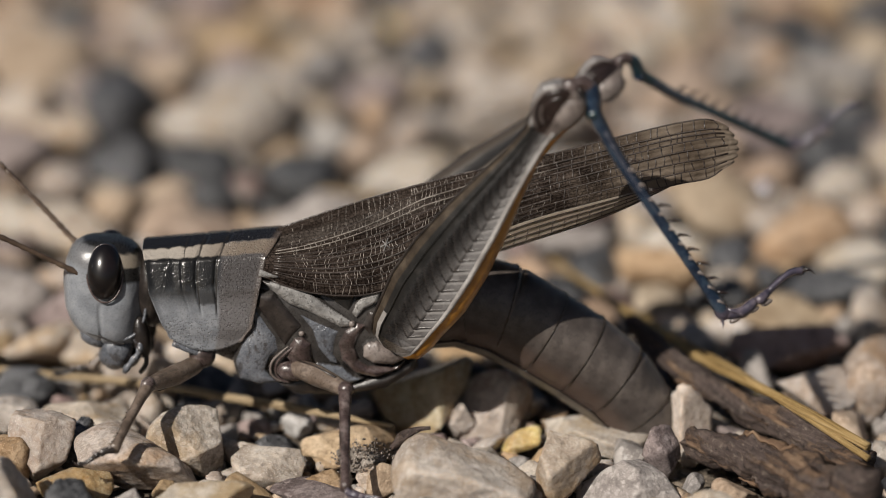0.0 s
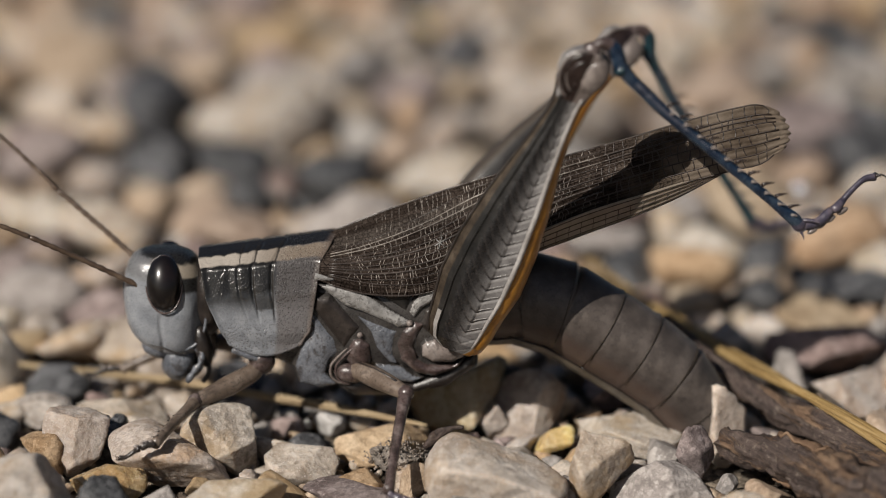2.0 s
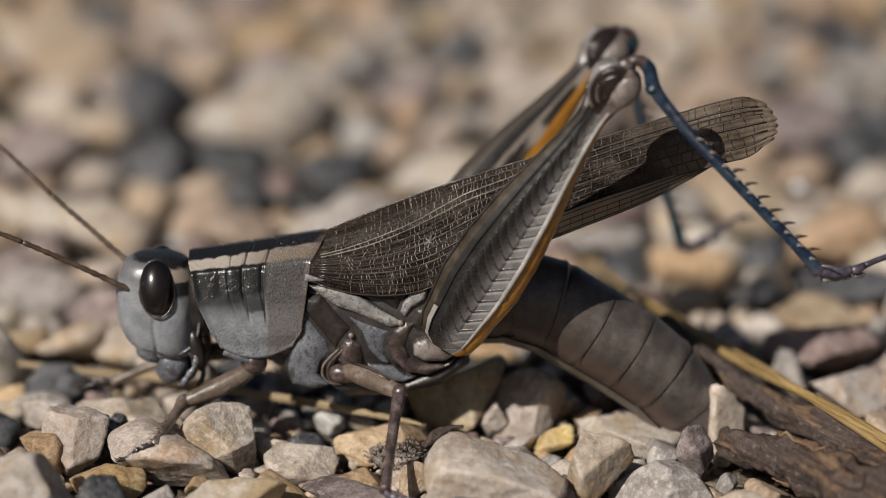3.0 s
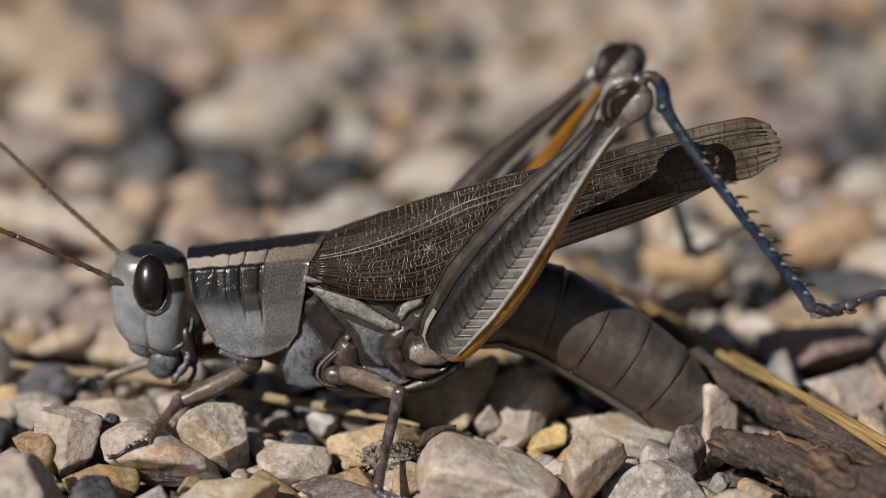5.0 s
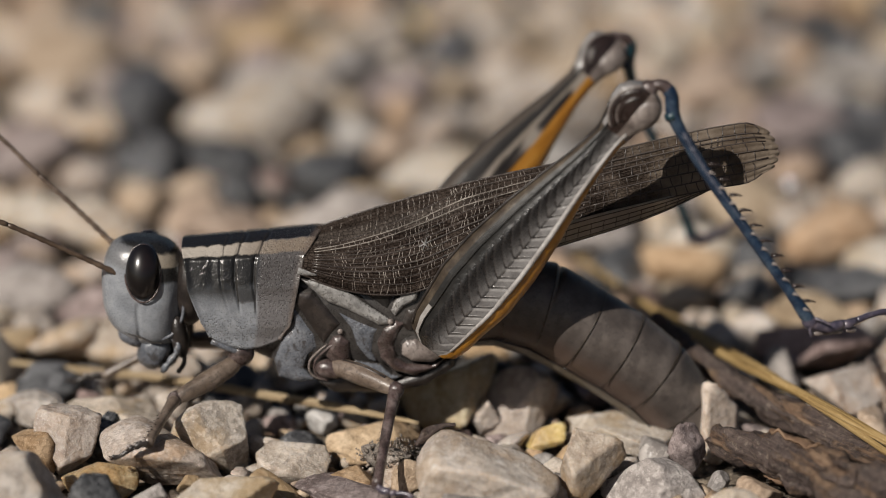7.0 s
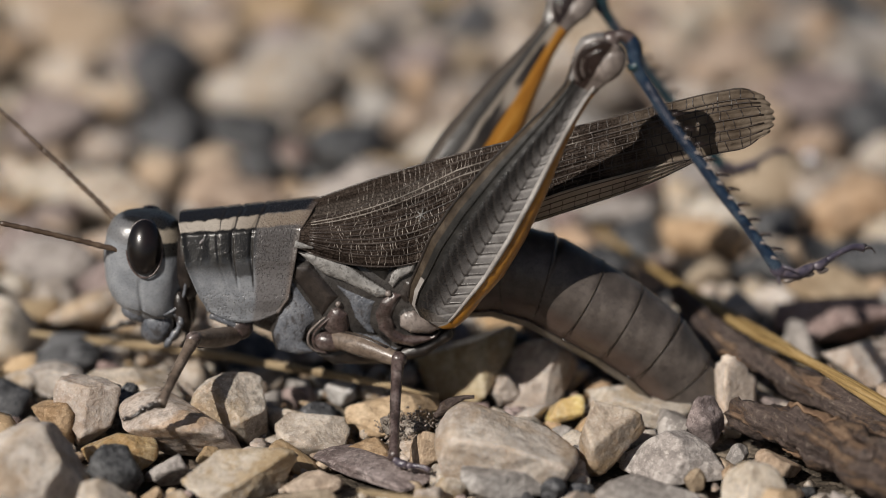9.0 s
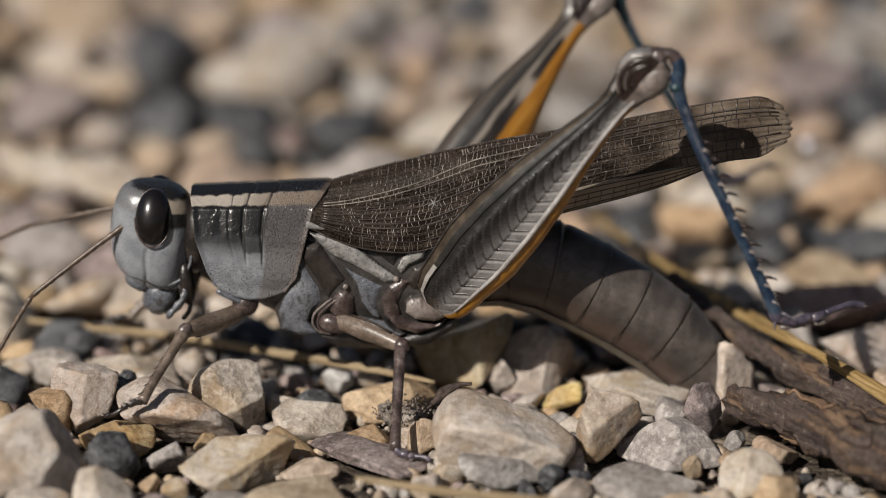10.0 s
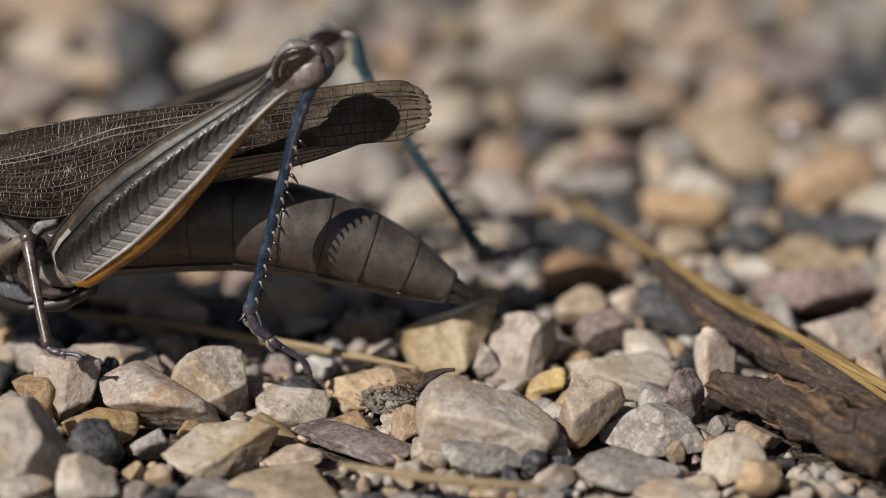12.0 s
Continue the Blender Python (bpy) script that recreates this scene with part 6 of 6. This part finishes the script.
MID_KNEE = [
    (0, -3.75, -6.20, 3.85), (0.5, -3.84, -6.16, 3.92), (1, -2.86, -6.04, 3.72), (1.5, -2.62, -5.92, 3.64),
    (2, -2.31, -6.07, 3.54), (2.5, -2.52, -5.93, 3.59), (3, -2.68, -5.92, 3.51), (5, -2.30, -5.68, 3.35),
    (5.5, -2.70, -5.72, 3.65), (6, -3.05, -5.72, 3.65), (6.5, -2.70, -5.40, 3.40), (7, -2.50, -5.33, 3.34),
    (9, -3.45, -5.03, 3.34), (9.5, -3.59, -5.42, 3.46), (10, -3.13, -5.12, 3.45), (10.5, -4.63, -5.18, 3.39),
    (10.8, -8.29, -2.74, 7.98), (11, -12.49, -4.78, 8.98), (11.2, -13.20, -6.37, 5.69), (11.4, -14.83, -6.10, 5.30),
    (11.5, -15.47, -6.06, 5.30), (11.6, -16.54, -4.93, 4.90), (11.8, -18.84, -3.02, 3.47), (12, -24.11, -3.39, 8.55),
]
MID_FOOT = [
    (0, -3.66, -11.93, 0.01), (0.5, -3.70, -11.82, -0.02), (1, -3.41, -11.76, -0.09), (1.5, -3.18, -11.61, -0.23),
    (2, -3.10, -11.82, -0.20), (2.5, -3.24, -11.62, -0.25), (3, -3.27, -11.69, -0.22), (5, -3.33, -11.43, -0.33),
    (5.5, -3.33, -11.41, -0.20), (6, -3.43, -11.41, -0.20), (6.5, -3.33, -11.15, -0.37), (7, -3.29, -11.20, -0.21),
    (9, -3.43, -10.80, -0.45), (9.5, -3.37, -11.02, -0.57), (10, -3.20, -10.62, -0.71), (10.5, -3.68, -10.84, -0.45),
    (10.8, -7.05, -6.29, 2.19), (11, -14.96, -7.87, 2.25), (11.2, -14.93, -9.47, -0.81), (11.4, -15.42, -8.95, -0.98),
    (11.5, -15.50, -8.98, -0.95), (11.6, -16.00, -8.13, -1.18), (11.8, -16.53, -8.11, -0.56), (12, -22.37, -7.74, 3.49),
]
FORE_KNEE = [
    (0, -15.10, -5.41, 4.03), (0.5, -15.38, -5.29, 3.79), (1, -14.91, -4.84, 2.84), (1.5, -15.17, -4.32, 2.55),
    (2, -14.60, -4.38, 2.39), (2.5, -15.27, -3.54, 1.92), (3, -15.57, -3.09, 1.70), (5, -15.47, -3.11, 1.73),
    (5.5, -15.49, -3.81, 1.93), (6, -15.94, -3.81, 1.93), (6.5, -15.33, -4.67, 2.49), (7, -15.40, -4.07, 2.24),
    (9, -15.17, -5.75, 4.85), (9.5, -16.51, -4.53, 3.35), (10, -15.58, -5.34, 4.41), (10.5, -16.33, -5.78, 5.05),
    (10.8, -17.83, -6.37, 5.60), (11, -19.35, -6.39, 5.72), (11.2, -20.13, -6.24, 5.48), (11.4, -24.28, -5.34, 8.88),
    (11.5, -25.96, -5.18, 8.50), (11.6, -27.15, -6.06, 7.74), (11.8, -30.13, -6.15, 6.99), (12, -35.07, -6.05, 6.89),
]
FORE_FOOT = [
    (0, -16.80, -9.84, 1.90), (0.5, -16.71, -9.99, 2.02), (1, -16.71, -9.60, 1.78), (1.5, -16.87, -9.12, 1.50),
    (2, -16.57, -9.12, 1.60), (2.5, -16.73, -8.49, 1.27), (3, -16.79, -8.09, 0.96), (5, -16.82, -8.10, 1.16),
    (5.5, -16.83, -8.80, 1.39), (6, -16.95, -8.80, 1.39), (6.5, -16.60, -9.67, 1.82), (7, -16.52, -9.09, 1.46),
    (9, -16.71, -10.17, 2.58), (9.5, -18.58, -8.63, 0.92), (10, -17.83, -8.96, 1.44), (10.5, -17.31, -9.30, 1.35),
    (10.8, -17.69, -10.40, 2.32), (11, -18.16, -9.42, 1.66), (11.2, -18.44, -9.22, 1.57), (11.4, -26.53, -9.64, 7.01),
    (11.5, -28.59, -8.01, 5.02), (11.6, -29.61, -8.28, 3.70), (11.8, -32.55, -8.44, 2.98), (12, -37.44, -8.42, 2.91),
]
HEAD = [
    (0, -0.15, 0.05), (0.5, -0.07, 0.01), (1, -0.10, 0.01), (1.5, -0.04, 0.00),
    (2, -0.03, -0.03), (2.5, -0.04, -0.06), (3, 0.09, -0.11), (5, -0.11, 0.00),
    (5.5, 0.01, -0.12), (6, -0.03, -0.07), (6.5, -0.07, -0.09), (7, -0.21, -0.06),
    (9, 0.01, -0.06), (9.5, 0.00, -0.03), (10, -0.10, 0.03), (10.5, -0.40, 0.08),
    (10.8, -0.19, 0.19), (11, -0.39, -0.06), (11.2, -0.41, -0.21), (11.4, -0.38, -0.34),
    (11.5, -0.35, -0.30), (11.6, -0.43, -0.42), (11.8, -0.45, -0.42), (12, -0.38, -0.42),
]
TRACKS = {"body": BODY_PATH, "head": HEAD, "near_knee": KNEE, "near_heel": HEEL, "near_toe": TOE, "far_knee": FAR_KNEE, "far_heel": FAR_HEEL, "far_toe": FAR_TOE,
          "mid_knee": MID_KNEE, "mid_foot": MID_FOOT, "fore_knee": FORE_KNEE, "fore_foot": FORE_FOOT}

# Pitch of the eight abdomen rings, in degrees above the level.
ABDOMEN = [(0, 8, -17, -32, -33, -38, -52, -62, -70), (9.5, 7, -15, -30, -31, -37, -50, -60, -68), (10.5, 7, -8, -20, -26, -32, -42, -50, -56),
           (11, 9, 1, -5, -13, -22, -33, -44, -50), (11.4, 9, 3, -3, -10, -18, -26, -34, -38), (12, 8, 4, 0, -6, -14, -19, -24, -28)]
# Antennae: rise of the near base, near tip, far base and far tip, in degrees.
FEELERS = [(0, 33, 30, 47, 46), (1, 32, 29, 41, 44), (2.5, 32, 28, 41, 45), (7, 32, 28, 43, 45), (8.6, 28, 21, 44, 44), (9, 20, 8, 44, 43), (9.2, 5, -6, 31, 28), (9.4, -10, -27, 17, 10), (9.5, -13, -32, 14, 8),
           (10, -34, -56, -14, -26), (10.5, -20, -42, 3, 4), (11, -10, -25, 5, 5), (12, -8, -18, 5, 5)]

# Droop of the folded wings against the body, in degrees.
DROOP = [(0, 0.2), (0.5, 0.1), (1, 0.7), (1.5, 0.6), (2.0, 0.4), (2.5, 0.1), (3.2, 0.2), (5, 1.0), (5.5, 0.5), (6, 0.3), (6.5, 0.4), (7, 1.1), (9, 0.9), (9.5, 0.9), (10, 1.1), (10.5, 1.2), (11, 1.4), (12, 1.4)]


def glide(rows):
    """A smooth curve through timed rows that does not overshoot them."""
    a = np.array(rows, float)
    t, v = a[:, 0], a[:, 1:]
    h = np.diff(t)[:, None]
    d = np.diff(v, axis=0) / h
    m = np.zeros_like(v)
    for i in range(1, len(t) - 1):
        p, q = d[i - 1], d[i]
        same = p * q > 0
        m[i] = np.where(same, 2 * p * q / np.where(same, p + q, 1), 0)

    def value(x):
        i = int(min(max(np.searchsorted(t, x, "right") - 1, 0), len(t) - 2))
        u = (x - t[i]) / h[i]
        return (2 * u**3 - 3 * u**2 + 1) * v[i] + (u**3 - 2 * u**2 + u) * h[i] * m[i] + (3 * u**2 - 2 * u**3) * v[i + 1] + (u**3 - u**2) * h[i] * m[i + 1]

    return value


def bone(a, b, side=(0, 1, 0)):
    """The pose, in metres, of a limb whose x runs from a towards b."""
    x = (Vector(b) - Vector(a)).normalized()
    y = Vector(side)
    y = (y - x * y.dot(x)).normalized()
    z = x.cross(y)
    return Matrix(((x.x, y.x, z.x, a[0] * MM), (x.y, y.y, z.y, a[1] * MM), (x.z, y.z, z.z, a[2] * MM), (0, 0, 0, 1)))


def reach(a, b, length):
    d = np.asarray(b) - np.asarray(a)
    return np.asarray(a) + d * (length / np.linalg.norm(d))


def motions():
    times = [round(i * 0.1, 1) for i in range(int(SECONDS * 10) + 1)]
    track = {k: glide(v) for k, v in TRACKS.items()}
    rise, feel, droop = glide(ABDOMEN), glide(FEELERS), glide(DROOP)
    rows = {}

    def key(ob, t, m):
        rows.setdefault(ob, []).append((t, m))

    for t in times:
        bx, bz, turn = track["body"](t)
        home = pose(bx * MM, 0, bz * MM, 0, turn, 0)
        back = home.inverted()
        key(BODY, t, home)

        def world_of(p):
            return np.array((home @ (Vector(p) * MM))[:]) / MM

        for wing in PARTS["wings"]:
            key(wing, t, pose(0, 0, 0, 0, float(droop(t)[0]), 0))
        nod = track["head"](t)
        key(PARTS["head"], t, pose((NECK_X + nod[0]) * MM, 0, (NECK_Z + nod[1]) * MM))
        for tag, s in (("near", 1), ("far", -1)):
            hip = world_of((HIP_X - (1.0 if s < 0 else 0), -4.2 * s, HIP_Z + (1.3 if s < 0 else 0.2)))
            knee = reach(hip, track[tag + "_knee"](t), FEMUR)
            heel = reach(knee, track[tag + "_heel"](t), SHIN)
            toe = track[tag + "_toe"](t)
            key(PARTS[tag + "_femur"], t, back @ bone(hip, knee))
            key(PARTS[tag + "_shin"], t, back @ bone(knee, heel))
            key(PARTS[tag + "_foot"], t, back @ bone(heel, toe))
            for leg, px, pz, py, thigh, shin_len, way in (("mid", 1.98, -5.95, -2.4, 5.0, 6.9, (0.9, -0.3, -0.22)), ("fore", -3.55, -6.06, -2.1, 4.5, 5.2, (-0.9, -0.25, -0.25))):
                root = world_of((px, py * s, pz))
                k, f = track[leg + "_knee"](t), track[leg + "_foot"](t)
                if s < 0:
                    if leg == "fore":
                        k, f = k * (1, -0.8, 1) + (-1.0, 0, 1.0), f * (1, -0.33, 1) + (-2.6, 0, 0.3)
                        way = (-0.95, 0.1, -0.06)
                    else:
                        k, f = k * (1, -1, 1) + (0.75, 0, 0.4), f * (1, -1, 1) + (1.5, 0, 0.8)
                k = reach(root, k, thigh)
                f = reach(k, f, shin_len)
                upper, lower, foot = PARTS[tag + "_" + leg]
                key(upper, t, back @ bone(root, k))
                key(lower, t, back @ bone(k, f))
                key(foot, t, back @ bone(f, f + np.array(way) * (1, s, 1)))
            a1, a2 = feel(t)[:2] if s > 0 else feel(t)[2:]
            lean = -0.22 * s
            base, tip = PARTS[tag + "_antenna"]
            d1, d2 = [np.array((-math.cos(radians(a - turn)), lean, math.sin(radians(a - turn)))) for a in (a1, a2)]
            root = np.array((-3.5, -1.6 * s, 0.55))
            end = root + d1 / np.linalg.norm(d1) * 7.5
            m1 = bone(root, end)
            bend = m1 @ (Vector((7.5, 0, 0.2)) * MM)
            bend = np.array(bend[:]) / MM
            key(base, t, m1)
            key(PARTS[tag + "_scape"], t, m1)
            key(tip, t, bone(bend, bend + d2))
        spot = world_of((WAIST_X, 0, WAIST_Z))
        for seg, a in zip(PARTS["abdomen"], rise(t)):
            nxt = spot + np.array((math.cos(radians(a)), 0, math.sin(radians(a)))) * SEG
            key(seg, t, back @ bone(spot, nxt))
            spot = nxt
    for ob, r in rows.items():
        walk(ob, r)


motions()
